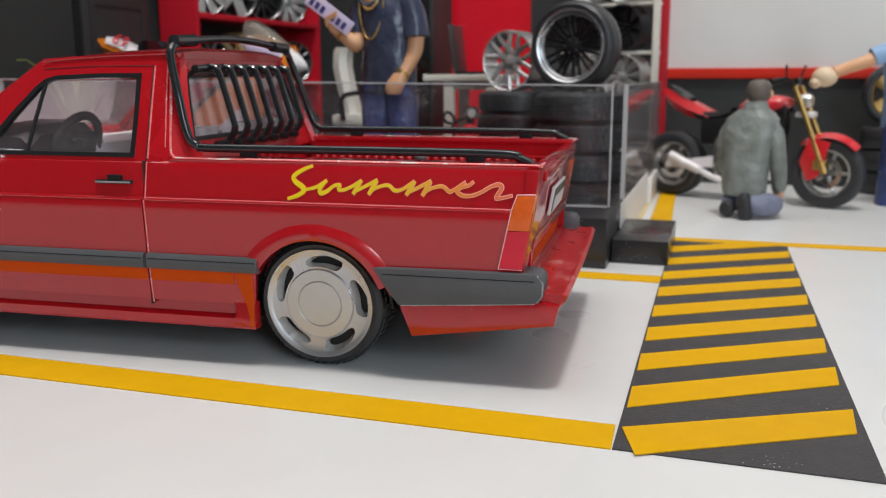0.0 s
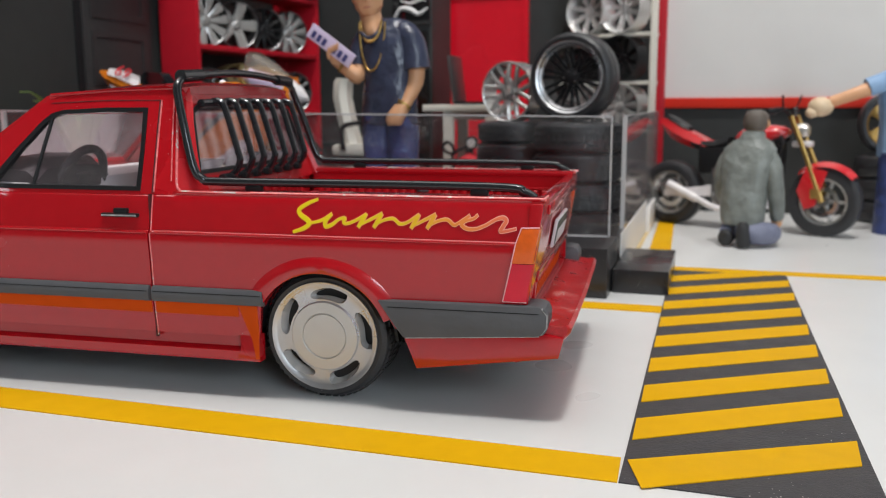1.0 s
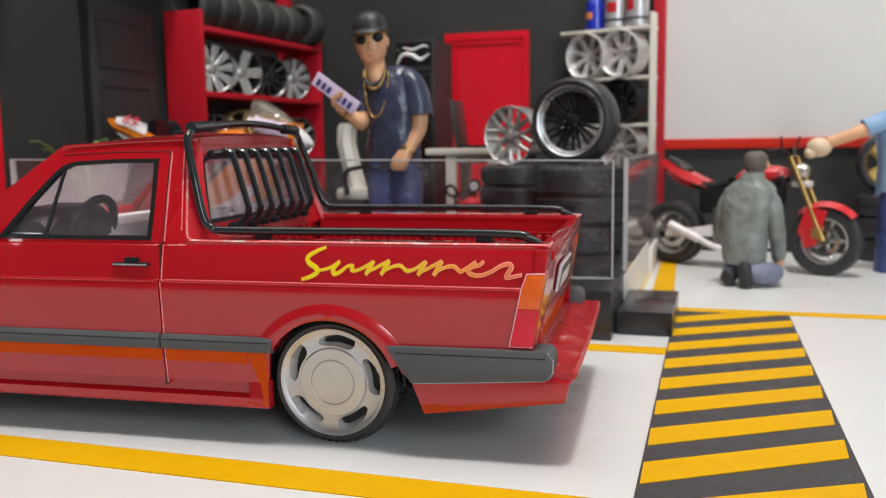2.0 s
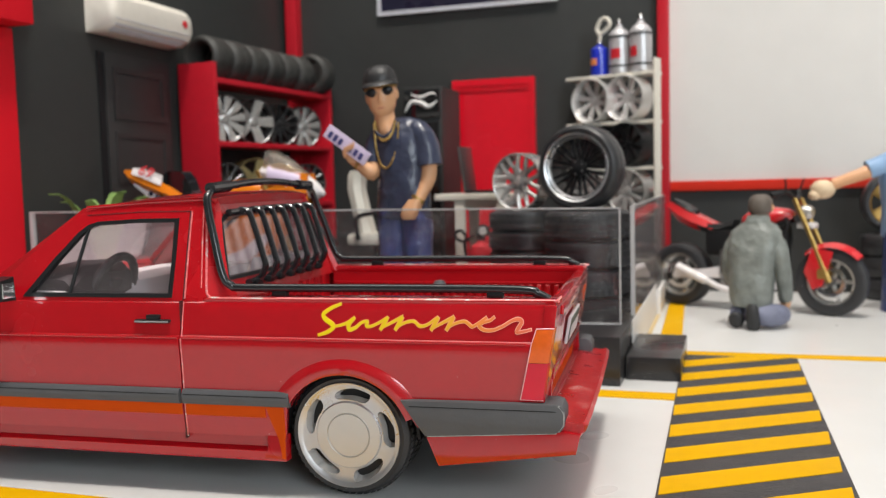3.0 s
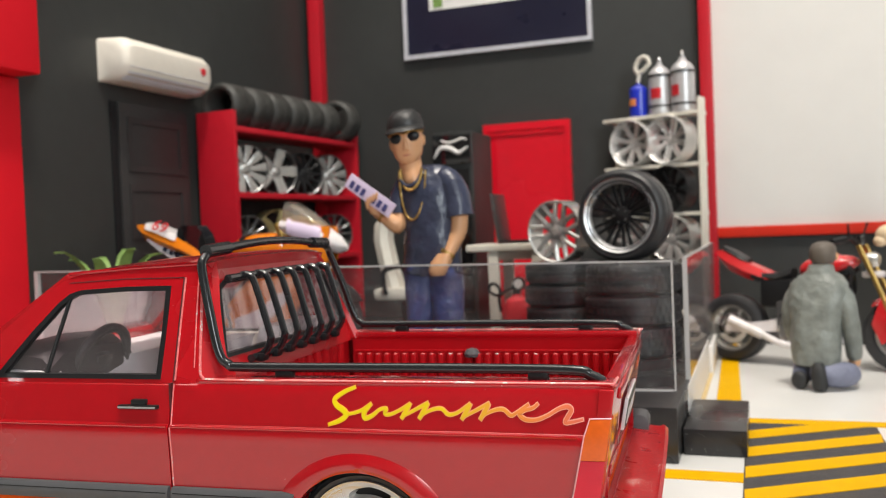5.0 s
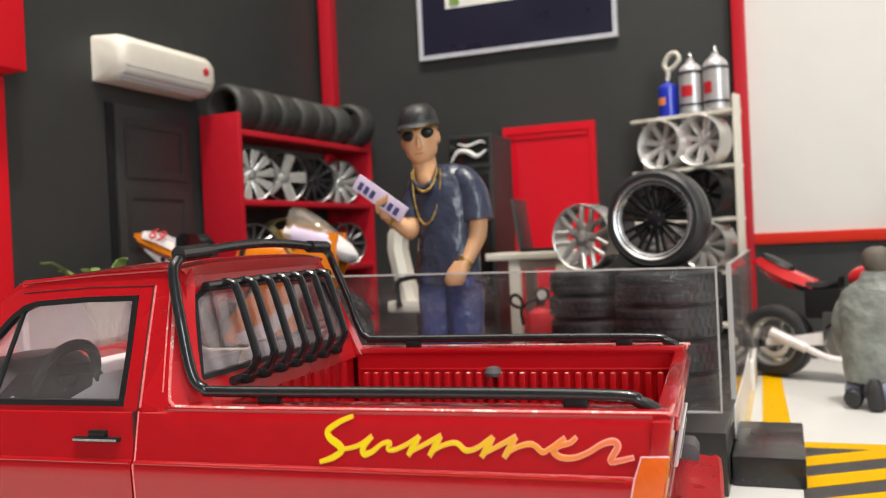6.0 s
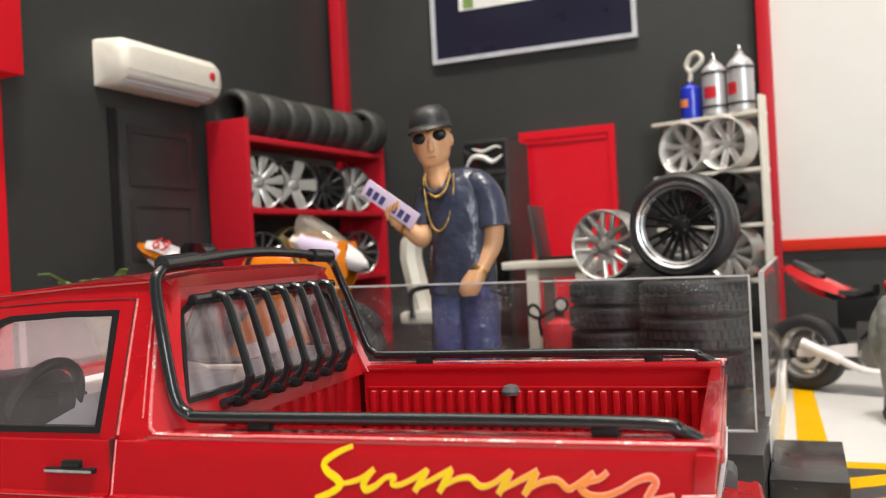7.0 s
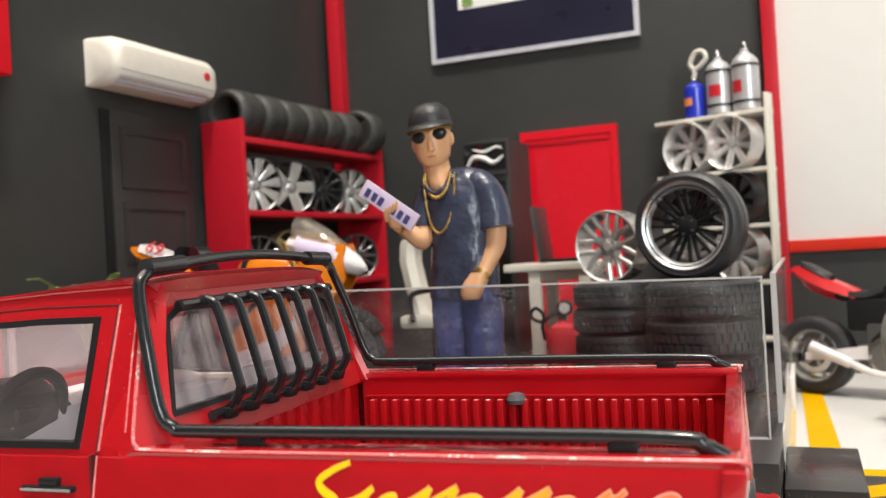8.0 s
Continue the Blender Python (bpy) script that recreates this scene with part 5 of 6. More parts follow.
bb = gas_bottle(20, "blue gas bottle with a braided hose loop", M_BLUE, 5.2, 15.5, 3.5, (-0.9, 0.15), M_LABELORANGE, False)
part("hose", tube(smooth_path([(0, 0, 20), (0.6, 0, 24), (-1.5, 0, 28), (1.2, 0, 33), (5, 0, 33.6), (7, 0, 30), (4, 0, 26.6), (1, 0, 25)], 5), 1.25, 10), M_CREAM, bb)
gas_bottle(33, "silver gas bottle with red lettering patch", M_BOTTLE, 6.2, 22, 7, (-0.5, 0.5), M_LABELRED, True)
gas_bottle(46.5, "silver gas bottle with red lettering patch", M_BOTTLE, 6.5, 22.5, 8, (-0.8, 0.05), M_LABELRED, True)

# ---- potted plant ----
pl = thing("potted_plant", "green strap-leaved plant in a dark pot", "plant", -246, 166, 17)
part("pot", lathe([(0.1, 0), (7, 0), (9, 16), (9.4, 18), (8.4, 18), (7.8, 15.5), (0.1, 15.5)], 24), M_BLACK, pl)
rnd = random.Random(4)
for k in range(8):
    a, ln, up = 2 * math.pi * k / 8 + 0.25 + rnd.uniform(-0.2, 0.2), rnd.uniform(19, 24), rnd.uniform(38, 45)
    rows = []
    for j in range(8):
        t = j / 7
        rr, z, w = 1 + ln * t ** 1.25, 15 + up * (1.42 * t - 0.55 * t ** 3), 2.7 * math.sin(math.pi * (0.08 + 0.9 * t)) ** 0.7
        c, s = math.cos(a), math.sin(a)
        rows.append([(rr * c - w * s, rr * s + w * c, z), (rr * c, rr * s, z - 0.5), (rr * c + w * s, rr * s - w * c, z), (rr * c, rr * s, z + 0.15)])
    part("leaf", loft(rows), M_LEAF, pl)


# ---- motorbikes: rear hub at the origin, front towards +x ----
def motorbike(label, x, y, z, rz, race):
    b = thing("motorbike", label, "motorbike", x, y, z, rz)
    L, r = (69.0, 16.8) if race else (79.5, 17.0)
    spoke_mat = M_BLACK if race else M_SILVER
    for hx, w, nm in ((0, 10, "rear_wheel"), (L, 7.5, "front_wheel")):
        wh = part(nm, moved(tyre_mesh(r, 11.4, w, 0, 48), hx, -w / 2, r), M_RUBBER, b)
        part("rim", moved(lathe([(11.6, -w * 0.35), (11.6, w * 0.35), (10.2, w * 0.3), (10.2, -w * 0.3)], 36, "y", close=True), hx, 0, r), spoke_mat, wh)
        for k in range(5):
            part("spoke", moved(spoke(2.0, 10.6, 1.0, 0.7, -0.8, -0.6, 1.6, 72 * k), hx, 0, r), spoke_mat, wh)
        part("brake_disc", moved(lathe([(5.2, -3.2), (7.6, -3.2), (7.6, -2.7), (5.2, -2.7)], 30, "y", close=True), hx, 0, r), M_CHROME, wh)
        part("hub", moved(lathe([(0.1, -3.6), (2.2, -3.6), (2.2, 3.6), (0.1, 3.6)], 16, "y"), hx, 0, r), M_GUN, wh)
    swing = M_GUN if race else M_BIKEWHITE
    for s in (-1, 1):
        part("swing_arm", loft([[(hx, s * yy - 0.8, zz - h), (hx, s * yy + 0.8, zz - h), (hx, s * yy + 0.8, zz + h), (hx, s * yy - 0.8, zz + h)] for hx, yy, zz, h in ((-2, 6.2, r, 1.6), (10, 6.2, r + 1.0, 2.2), (30, 5.0, r + 3, 3.2))]), swing, b)
        part("fork_leg", tube([(L, s * 5.0, r), (L - 8, s * 4.6, r + 20), (L - 17, s * 4.4, r + 41)], [1.5, 1.2, 1.3], 10), M_GOLD, b, "gold fork leg")
        part("caliper", box(L - 5.5, L - 1.0, s * 5.0 - 1.2, s * 5.0 + 1.2, r + 1.5, r + 6.5, 0.6), M_GOLD, b)
        part("foot_peg", tube([(26, s * 4, 18), (26, s * 9, 18)], 0.8, 8), M_SILVER, b)
    part("engine", joined(box(24, 50, -7, 7, 13, 32, 2.0), moved(lathe([(0.1, -8.2), (6.2, -8.2), (6.6, -7.4), (6.6, 7.4), (6.2, 8.2), (0.1, 8.2)], 24, "y"), 32, 0, 18), box(40, 56, -6, 6, 22, 38, 1.5)), M_GUN, b)
    part("frame_spar", joined(tube([(60, -5, 47), (44, -6.4, 40), (26, -5.4, 24)], 1.7, 10), tube([(60, 5, 47), (44, 6.4, 40), (26, 5.4, 24)], 1.7, 10)), M_BLACK, b)
    tank_mat, tail_mat = (M_BIKEORANGE, M_BIKEORANGE) if race else (M_BIKERED, M_BIKERED)
    part("tank", loft([[(xx, w * math.cos(a), zz + h * math.sin(a)) for a in np.linspace(0, 2 * math.pi, 17)[:-1]] for xx, w, zz, h in (((29, 2.5, 46, 3), (32, 5.2, 47, 5.2), (40, 7.4, 47.5, 6.6), (49, 7.6, 48, 6.2), (55, 5.0, 48.5, 4.2), (57, 2, 48.5, 2)) if race else ((35, 3.0, 46.5, 2.6), (38, 5.6, 47, 4.4), (44, 7.2, 47.4, 5.6), (51, 7.6, 48.4, 5.4), (58, 6.0, 49.6, 3.4), (61, 2.4, 50.2, 1.4)))]), tank_mat, b)
    if race:
        for xx in (35.5, 41.5, 47.5):
            part("tank_band", loft([[(xx + d, w * math.cos(a), 47.4 + h * math.sin(a)) for a in np.linspace(0.2, 2.94, 12)] + [(xx + d, (w - 0.6) * math.cos(a), 47.4 + (h - 0.6) * math.sin(a)) for a in np.linspace(2.94, 0.2, 12)] for d, w, h in ((-1.1, 7.0, 6.3), (1.1, 7.4, 6.6))]), M_BLACK, b, "black band on the tank")
    if not race:
        part("tank_stripe", loft([[(xx, w * math.cos(a), zz + h * math.sin(a)) for a in np.linspace(0.5, 1.1, 5)] + [(xx, (w - 0.6) * math.cos(a), zz + (h - 0.6) * math.sin(a)) for a in np.linspace(1.1, 0.5, 5)] for xx, w, zz, h in ((39, 5.9, 47, 4.8), (44, 7.4, 47.4, 5.9), (51, 7.8, 48.4, 5.7))]), M_BLACK, b)
    part("seat", loft([[(xx, -w, zz), (xx, -w * 0.8, zz + 2), (xx, w * 0.8, zz + 2), (xx, w, zz), (xx, w * 0.7, zz - 2.5), (xx, -w * 0.7, zz - 2.5)] for xx, w, zz in ((31, 4.5, 45), (24, 6, 42.6), (14, 6, 43.2), (9, 4.8, 46), (7.5, 4, 47.2))]), M_BLACK, b)
    up = 4 if race else 0
    rear = (lambda q: q) if race else (lambda q: q if q > 8 else 8 + (q - 8) * 0.60)
    part("tail_cowl", loft([[(rear(xx), -w, zz), (rear(xx), -w * 0.6, zz + h), (rear(xx), w * 0.6, zz + h), (rear(xx), w, zz), (rear(xx), w * 0.4, zz - h * 0.9), (rear(xx), -w * 0.4, zz - h * 0.9)] for xx, w, zz, h in ((20, 6, 42, 3.0), (8, 6.0, 46 + up * 0.5, 4.4), (-6, 5.4, 50 + up * 0.8, 5.0), (-15, 3.6, 53 + up * 0.9, 3.4), (-19, 1.4, 55.0 + up, 1.0))]), tail_mat, b)
    if race:
        part("seat_pad", loft([[(xx, -4.4, 46), (xx, -3.6, zz), (xx, 3.6, zz), (xx, 4.4, 46)] for xx, zz in ((19, 47), (16, 55), (13, 58.4), (6, 58.8), (3.5, 57), (2, 50))]), M_BLACKGLOSS, b, "glossy black seat pad")
        part("number_patch", loft([[(xx, -5.6 * w, zz - 2.2), (xx, -3.6 * w, zz + 0.5), (xx, 3.6 * w, zz + 0.5), (xx, 3.6 * w, zz - 0.4)] for xx, zz, w in ((3, 54.6, 1), (-6, 58.2, 0.95), (-13, 60.2, 0.72))]), M_BIKEWHITE, b, "white patch on the orange tail")
        part("tail_white", loft([[(xx, -w - 0.2, zz), (xx, -w * 0.66 - 0.3, zz + h), (xx, -w * 0.6, zz + h), (xx, -w, zz)] for xx, w, zz, h in ((18, 5.6, 38.4, 3.2), (6, 5.2, 42.4, 3.4), (-6, 4.2, 48.6, 3.0), (-13, 2.6, 53.0, 1.6))]), M_BIKEWHITE, b)
        part("tail_bars", joined(*[moved(box(-1.0, 0.8, -0.3, 0.3, -0.9, 0.9), 14 - 3.2 * k, -5.7 + 0.13 * k, 41.4 + 1.5 * k, 0, 28, 0) for k in range(6)]), M_NAVY, b)
        part("tail_number", moved(text_mesh("69", 7.5, 0.12), -4.2, -5.0, 58.6, -38, 20, 0), M_LABELRED, b, "red race number")
        for s in (-1, 1):
            part("side_fairing", loft([[(xx, s * yy, z0), (xx, s * (yy + 1.6), (z0 + z1) / 2), (xx, s * yy * 0.8, z1), (xx, s * (yy * 0.8 - 1), z1), (xx, s * (yy - 0.6), (z0 + z1) / 2), (xx, s * (yy - 1), z0)] for xx, yy, z0, z1 in ((26, 6.5, 9, 26), (36, 8.2, 8, 36), (48, 8.6, 9, 44), (58, 8.2, 18, 50), (68, 6.6, 34, 56), (75, 4.2, 44, 56))]), M_BIKEORANGE, b)
            part("fairing_patch", loft([[(xx, s * (yy + 1.75), z0), (xx, s * (yy + 2.0), z1), (xx, s * (yy + 1.2), z1), (xx, s * (yy + 1.0), z0)] for xx, yy, z0, z1 in ((34, 8.0, 14, 20), (46, 8.4, 16, 24), (58, 7.6, 27, 33))]), M_BIKEWHITE, b)
        part("nose", loft([[(xx, w * math.cos(a), zz + h * math.sin(a)) for a in np.linspace(0, 2 * math.pi, 15)[:-1]] for xx, w, zz, h in ((54, 6.5, 57, 3), (60, 7.6, 55.5, 5.5), (70, 6.4, 52, 5.6), (78, 3.6, 48.4, 3.6), (81, 1, 47.2, 1))]), M_BIKEWHITE, b, "white nose cowl")
        part("nose_patch", loft([[(xx, w * math.cos(a), zz + h * math.sin(a)) for a in np.linspace(2.2, 3.6, 6)] + [(xx, (w - 0.5) * math.cos(a), zz + (h - 0.5) * math.sin(a)) for a in np.linspace(3.6, 2.2, 6)] for xx, w, zz, h in ((58, 7.9, 55.9, 5.4), (66, 7.3, 53.4, 6.0), (72, 6.2, 51.4, 5.6))]), M_LILAC, b)
        ws = part("windscreen", loft([[(xx, w * math.cos(a), z0 + h * math.sin(a)) for a in np.linspace(0.15, math.pi - 0.15, 9)] + [(xx + 0.3, (w - 0.5) * math.cos(a), z0 + (h - 0.5) * math.sin(a)) for a in np.linspace(math.pi - 0.15, 0.15, 9)] for xx, w, z0, h in ((55, 5.6, 57, 9.6), (60, 6.4, 57, 9.0), (67, 6.0, 55, 6.4), (73, 4.4, 52, 4.4))]), M_SCREEN, b, "smoky clear windscreen")
        part("front_mudguard", loft([[(L + (r + 1.2) * math.cos(a), -4.6, r + (r + 1.2) * math.sin(a)), (L + (r + 2.0) * math.cos(a), 0, r + (r + 2.0) * math.sin(a)), (L + (r + 1.2) * math.cos(a), 4.6, r + (r + 1.2) * math.sin(a)), (L + (r + 1.0) * math.cos(a), 0, r + (r + 1.0) * math.sin(a))] for a in np.linspace(0.5, 2.5, 12)]), M_BLACK, b)
    else:
        part("front_mudguard", loft([[(L + (r + 1.0) * math.cos(a), -5.0, r - 1 + (r + 1.0) * math.sin(a)), (L + (r + 2.4) * math.cos(a), 0, r + (r + 2.4) * math.sin(a)), (L + (r + 1.0) * math.cos(a), 5.0, r - 1 + (r + 1.0) * math.sin(a)), (L + (r + 1.0) * math.cos(a), 0, r + (r + 1.0) * math.sin(a))] for a in np.linspace(0.75, 2.3, 12)]), M_BIKERED, b)
        part("pillion_pad", loft([[(rear(xx), -w, zz + 0.6), (rear(xx), -w * 0.7, zz + 2.4), (rear(xx), w * 0.7, zz + 2.4), (rear(xx), w, zz + 0.6), (rear(xx), 0, zz - 2)] for xx, w, zz in ((9, 3.0, 49.4), (5, 4.4, 51.0), (-6, 4.0, 54.6), (-12, 2.4, 56.0))]), M_BLACK, b)
        part("tail_light", box(-9.6, -7.4, -1.8, 1.8, 53.2, 55.0, 0.4), M_LENS, b)
        part("mudguard_flap", prism([(L - 12, r + 5), (L - 8, r - 4), (L - 3, r - 2), (L + 2, r + 15), (L - 8, r + 17)], "y", -5.6, -4.8, 0.2), M_BIKERED, b)
        part("head_lamp", loft([[(xx, w * math.cos(a), 51 + w * 0.9 * math.sin(a)) for a in np.linspace(0, 2 * math.pi, 15)[:-1]] for xx, w in ((63, 1.6), (65, 3.8), (68, 4.1), (70, 3))]), M_SILVER, b)
        part("lamp_cowl", box(63, 72, -3.4, 3.4, 43, 46, 1.2), M_BIKEWHITE, b)
        part("handle_bar", tube(smooth_path([(56, -17, 60), (60, -9, 61.5), (62, -3, 58), (62, 3, 58), (60, 9, 61.5), (56, 17, 60)], 5), 0.9, 8), M_BLACK, b)
        for s in (-1, 1):
            part("grip", tube([(55.6, s * 17.5, 59.9), (58.2, s * 11.5, 60.9)], 1.5, 8), M_BLACK, b)
            part("mirror_stalk", tube([(60, s * 9, 61), (61, s * 13, 68)], 0.5, 6), M_BLACK, b)
        part("exhaust", joined(tube(smooth_path([(42, -7, 24), (40, -8, 12), (28, -8.4, 11), (16, -8.6, 16)], 5), 1.6, 10), tube([(18, -9, 15), (2, -10.4, 22)], [2.2, 2.6], 14)), M_BIKEWHITE, b)
        part("side_cover", joined(box(16, 40, -6.2, 6.2, 28, 42, 2.0), box(38, 58, -6.8, 6.8, 34, 44, 1.5), tube(smooth_path([(46, -8, 40), (52, -8.6, 30), (48, -8.4, 20), (40, -8, 14)], 4), 1.3, 8), tube(smooth_path([(57, -4, 50), (60, -7, 44), (55, -8, 36), (46, -7.6, 33)], 4), 0.8, 8)), M_BLACK, b, "black engine covers and hoses")
        part("radiator", box(54, 57, -7, 7, 20, 40, 0.6), M_BLACK, b)
        part("belly_pan", loft([[(xx, -6, 12), (xx, 6, 12), (xx, 7.5, h), (xx, -7.5, h)] for xx, h in ((26, 15), (40, 19), (54, 22))]), M_BIKEWHITE, b)
    return b


racer = motorbike("orange and white race motorbike on the black platform", -241.5, 203, 17, 0, True)
racer.scale = (1.06, 1.06, 1.06)
motorbike("red naked motorbike with gold forks on the floor", -6.5, 342, 0, -23.5, False)


# ---- resin figures: each is one plain mesh ----
def figure(name, label, pieces, pivot=None, slim=(1, 1, 1)):
    bm, mats = bmesh.new(), []
    for piece, mat in pieces:
        if mat not in mats:
            mats.append(mat)
        me = bpy.data.meshes.new("tmp")
        for f in piece.faces:
            f.material_index = mats.index(mat)
        piece.to_mesh(me)
        piece.free()
        bm.from_mesh(me)
        bpy.data.meshes.remove(me)
    if pivot:
        for v in bm.verts:
            v.co = [p + (c - p) * s for c, p, s in zip(v.co, pivot, slim)]
    me = mesh_of(name, bm, mats[0], 50)
    for m in mats[1:]:
        me.materials.append(m)
    return tagged(new(name, me), label, "figurine")


def rings(rows, n=18, power=2.4):
    """A cloth form: rows of centre x, y, z and half widths."""
    out = []
    for k, (cx, cy, cz, rx, ry) in enumerate(rows):
        ring = []
        for j in range(n):
            a = 2 * math.pi * j / n
            c, s = math.cos(a), math.sin(a)
            f = (abs(c) ** power + abs(s) ** power) ** (-1 / power) * (1 + (0.03 * math.sin(3 * a + 1.7 * k) + 0.02 * math.sin(7 * a + 2.9 * k) if n > 24 or n == 18 else 0.012 * math.sin(5 * a + k)))
            ring.append((cx + rx * f * c, cy + ry * f * s, cz))
        out.append(ring)
    return loft(out)


Y = 178.0


def chain(x, z, rx, drop, y, r):
    return tube(smooth_path([(x + rx * math.cos(a), y + 2.2 * abs(math.cos(a)) ** 2, z - drop * math.sin(a)) for a in np.linspace(0.02, math.pi - 0.02, 11)], 3), [r * (1.25 if k % 2 else 0.75) for k in range(31)], 8)


def turned(pieces, x, y, z, ry, rz):
    """Pieces turned about a point: lean, then swing."""
    out = []
    for bm, mat in pieces:
        bmesh.ops.transform(bm, matrix=pose(x, y, z, 0, ry, rz) @ Matrix.Translation((-x, -y, -z)), verts=bm.verts[:])
        out.append((bm, mat))
    return out


head_parts = []
head_parts.append((rings([(-115, Y - 0.4, 96.0, 4.4, 4.4), (-115, Y - 0.6, 101, 4.0, 4.4), (-115, Y - 0.6, 104, 4.2, 4.6)]), M_SKIN))
head_parts.append((rings([(-115, Y - 3.4, 99.4, 2.2, 2.2), (-115, Y - 2.8, 100.2, 3.6, 3.8), (-115, Y - 1.8, 102.6, 5.2, 5.9), (-115, Y - 1.2, 105.6, 5.9, 6.8), (-115, Y - 0.8, 110, 6.2, 7.2), (-115, Y - 0.4, 113.6, 6.0, 7.0), (-115, Y, 116, 4.4, 5.0)], 24, 2.2), M_SKIN))
head_parts.append((rings([(-115, Y - 0.2, 110.4, 6.8, 7.6), (-115, Y - 0.2, 113.4, 7.0, 7.8), (-115, Y, 116.2, 6.2, 6.8), (-115, Y, 118.2, 4.0, 4.4), (-115, Y, 118.8, 1.0, 1.2)], 24, 2.2), M_HAIR))
head_parts.append((loft([[(-115 + (6.9 + 0.2 * k) * math.cos(a), Y - 1.5 - (6.4 + g) * abs(math.sin(a)) ** 0.8, z - 1.0 * abs(math.sin(a)) * k / 3) for a in np.linspace(math.pi, 2 * math.pi, 15)] for k, g, z in ((0, 0.0, 112.2), (1, 1.8, 112.0), (2, 3.8, 111.4), (3, 4.4, 110.9), (2, 3.7, 110.5), (0, 0.0, 110.6))]), M_HAIR))
head_parts.append((ball(-115, Y - 8.0, 105.8, 1.0, 1.3, 2.0), M_SKIN))
head_parts.append((ball(-115, Y - 7.7, 104.4, 1.4, 1.2, 0.9), M_SKIN))
head_parts.append((ball(-115, Y - 7.0, 102.4, 1.9, 0.7, 0.45), M_LIPS))
head_parts.append((ball(-121.0, Y, 107.2, 0.9, 1.6, 2.0), M_SKIN))
head_parts.append((ball(-109.0, Y, 107.2, 0.9, 1.6, 2.0), M_SKIN))
head_parts.append((ball(-117.9, Y - 7.1, 108.4, 2.7, 1.1, 1.8), M_BLACK))
head_parts.append((ball(-112.1, Y - 7.1, 108.4, 2.7, 1.1, 1.8), M_BLACK))
head_parts.append((tube([(-121.4, Y - 1, 110.0), (-120.9, Y - 5.4, 110.0), (-117.9, Y - 8.0, 110.3), (-115, Y - 8.3, 109.6), (-112.1, Y - 8.0, 110.3), (-109.1, Y - 5.4, 110.0), (-108.6, Y - 1, 110.0)], 0.42, 8), M_GOLD))
for bm, _ in head_parts:
    for v in bm.verts:
        v.co = (-115 + (v.co.x + 115) * 1.17, Y + (v.co.y - Y) * 1.05, 118.8 + (v.co.z - 118.8) * 1.08)
head = turned(head_parts, -115, Y, 98, -7, 16)
standing = []
standing.append((rings([(-106.2, Y, 56.2, 13.0, 8.6), (-106.2, Y, 57.2, 13.6, 9.2), (-106.2, Y, 60, 13.2, 9.0), (-106, Y, 66, 13.0, 8.9), (-106.2, Y, 73, 12.4, 8.9), (-106.6, Y, 80, 12.2, 8.9), (-107, Y, 86, 12.4, 8.5), (-107.4, Y + 0.2, 91, 12.6, 7.4), (-107.2, Y + 1.0, 94.0, 11.8, 6.0), (-106.8, Y + 1.6, 96.2, 9.6, 4.6), (-107.4, Y + 2.0, 97.4, 5.6, 3.4)], 28), M_SHIRT))
standing += head
standing.append((rings([(-112.4, Y - 3.0, 89.6, 2.4, 3.2), (-112.6, Y - 2.8, 91.4, 4.6, 4.9), (-113.2, Y - 1.8, 94.4, 5.0, 5.2), (-114.0, Y - 1.0, 98, 4.5, 4.7), (-114.4, Y - 0.8, 101, 4.2, 4.5)], 20, 2.1), M_SKIN))
standing.append((tube(smooth_path([(-118.2, Y - 3.4, 95.2), (-116.6, Y - 7.4, 91.6), (-112.6, Y - 8.2, 89.4), (-108.6, Y - 7.4, 91.4), (-106.2, Y - 3.6, 95.6)], 4), 0.8, 8), M_SHIRT))
standing.append((tube(smooth_path([(-102.0, Y, 91.6), (-97.0, Y - 0.4, 90.2), (-93.6, Y - 1, 85.4), (-92.4, Y - 1.4, 77.6)], 4), [4.2, 4.8, 5.2, 5.4, 5.6, 5.6, 5.7, 5.8, 5.9, 6.0, 6.1, 6.3, 6.5], 16), M_SHIRT))
standing.append((tube(smooth_path([(-92.8, Y - 1, 81), (-92.8, Y - 2, 73), (-96.2, Y - 5, 65.4), (-98.4, Y - 7.6, 60.6)], 4), [4.0, 4.0, 4.0, 3.9, 3.8, 3.5, 3.2, 3.0, 2.9, 2.8, 2.9, 3.0, 2.6], 14), M_SKIN))
standing.append((rings([(-100.6, Y - 9.0, 56.4, 3.0, 2.2), (-100.4, Y - 8.8, 58.0, 4.2, 2.8), (-99.4, Y - 8.2, 61, 4.2, 3.0), (-97.6, Y - 7, 64.4, 3.2, 2.8)]), M_SKIN))
standing.append((tube([(-97.4, Y - 6.0, 63.6), (-96.8, Y - 5.6, 64.8)], 3.5, 14), M_GOLD))
standing.append((tube(smooth_path([(-113.4, Y - 0.6, 90.6), (-117.6, Y - 1, 89.4), (-119.8, Y - 2, 85), (-119.6, Y - 4, 78.4)], 4), [3.8, 4.2, 4.5, 4.7, 4.8, 4.8, 4.8, 4.9, 4.9, 5.0, 5.0, 5.1, 5.2], 14), M_SHIRT))
standing.append((tube(smooth_path([(-119.6, Y - 4, 79.4), (-119.4, Y - 7, 75.6), (-124.0, Y - 9, 78.4), (-128.0, Y - 9.8, 82.0)], 4), [3.9, 3.9, 3.8, 3.7, 3.6, 3.4, 3.2, 3.0, 2.8, 2.8, 3.0, 3.2, 2.6], 14), M_SKIN))
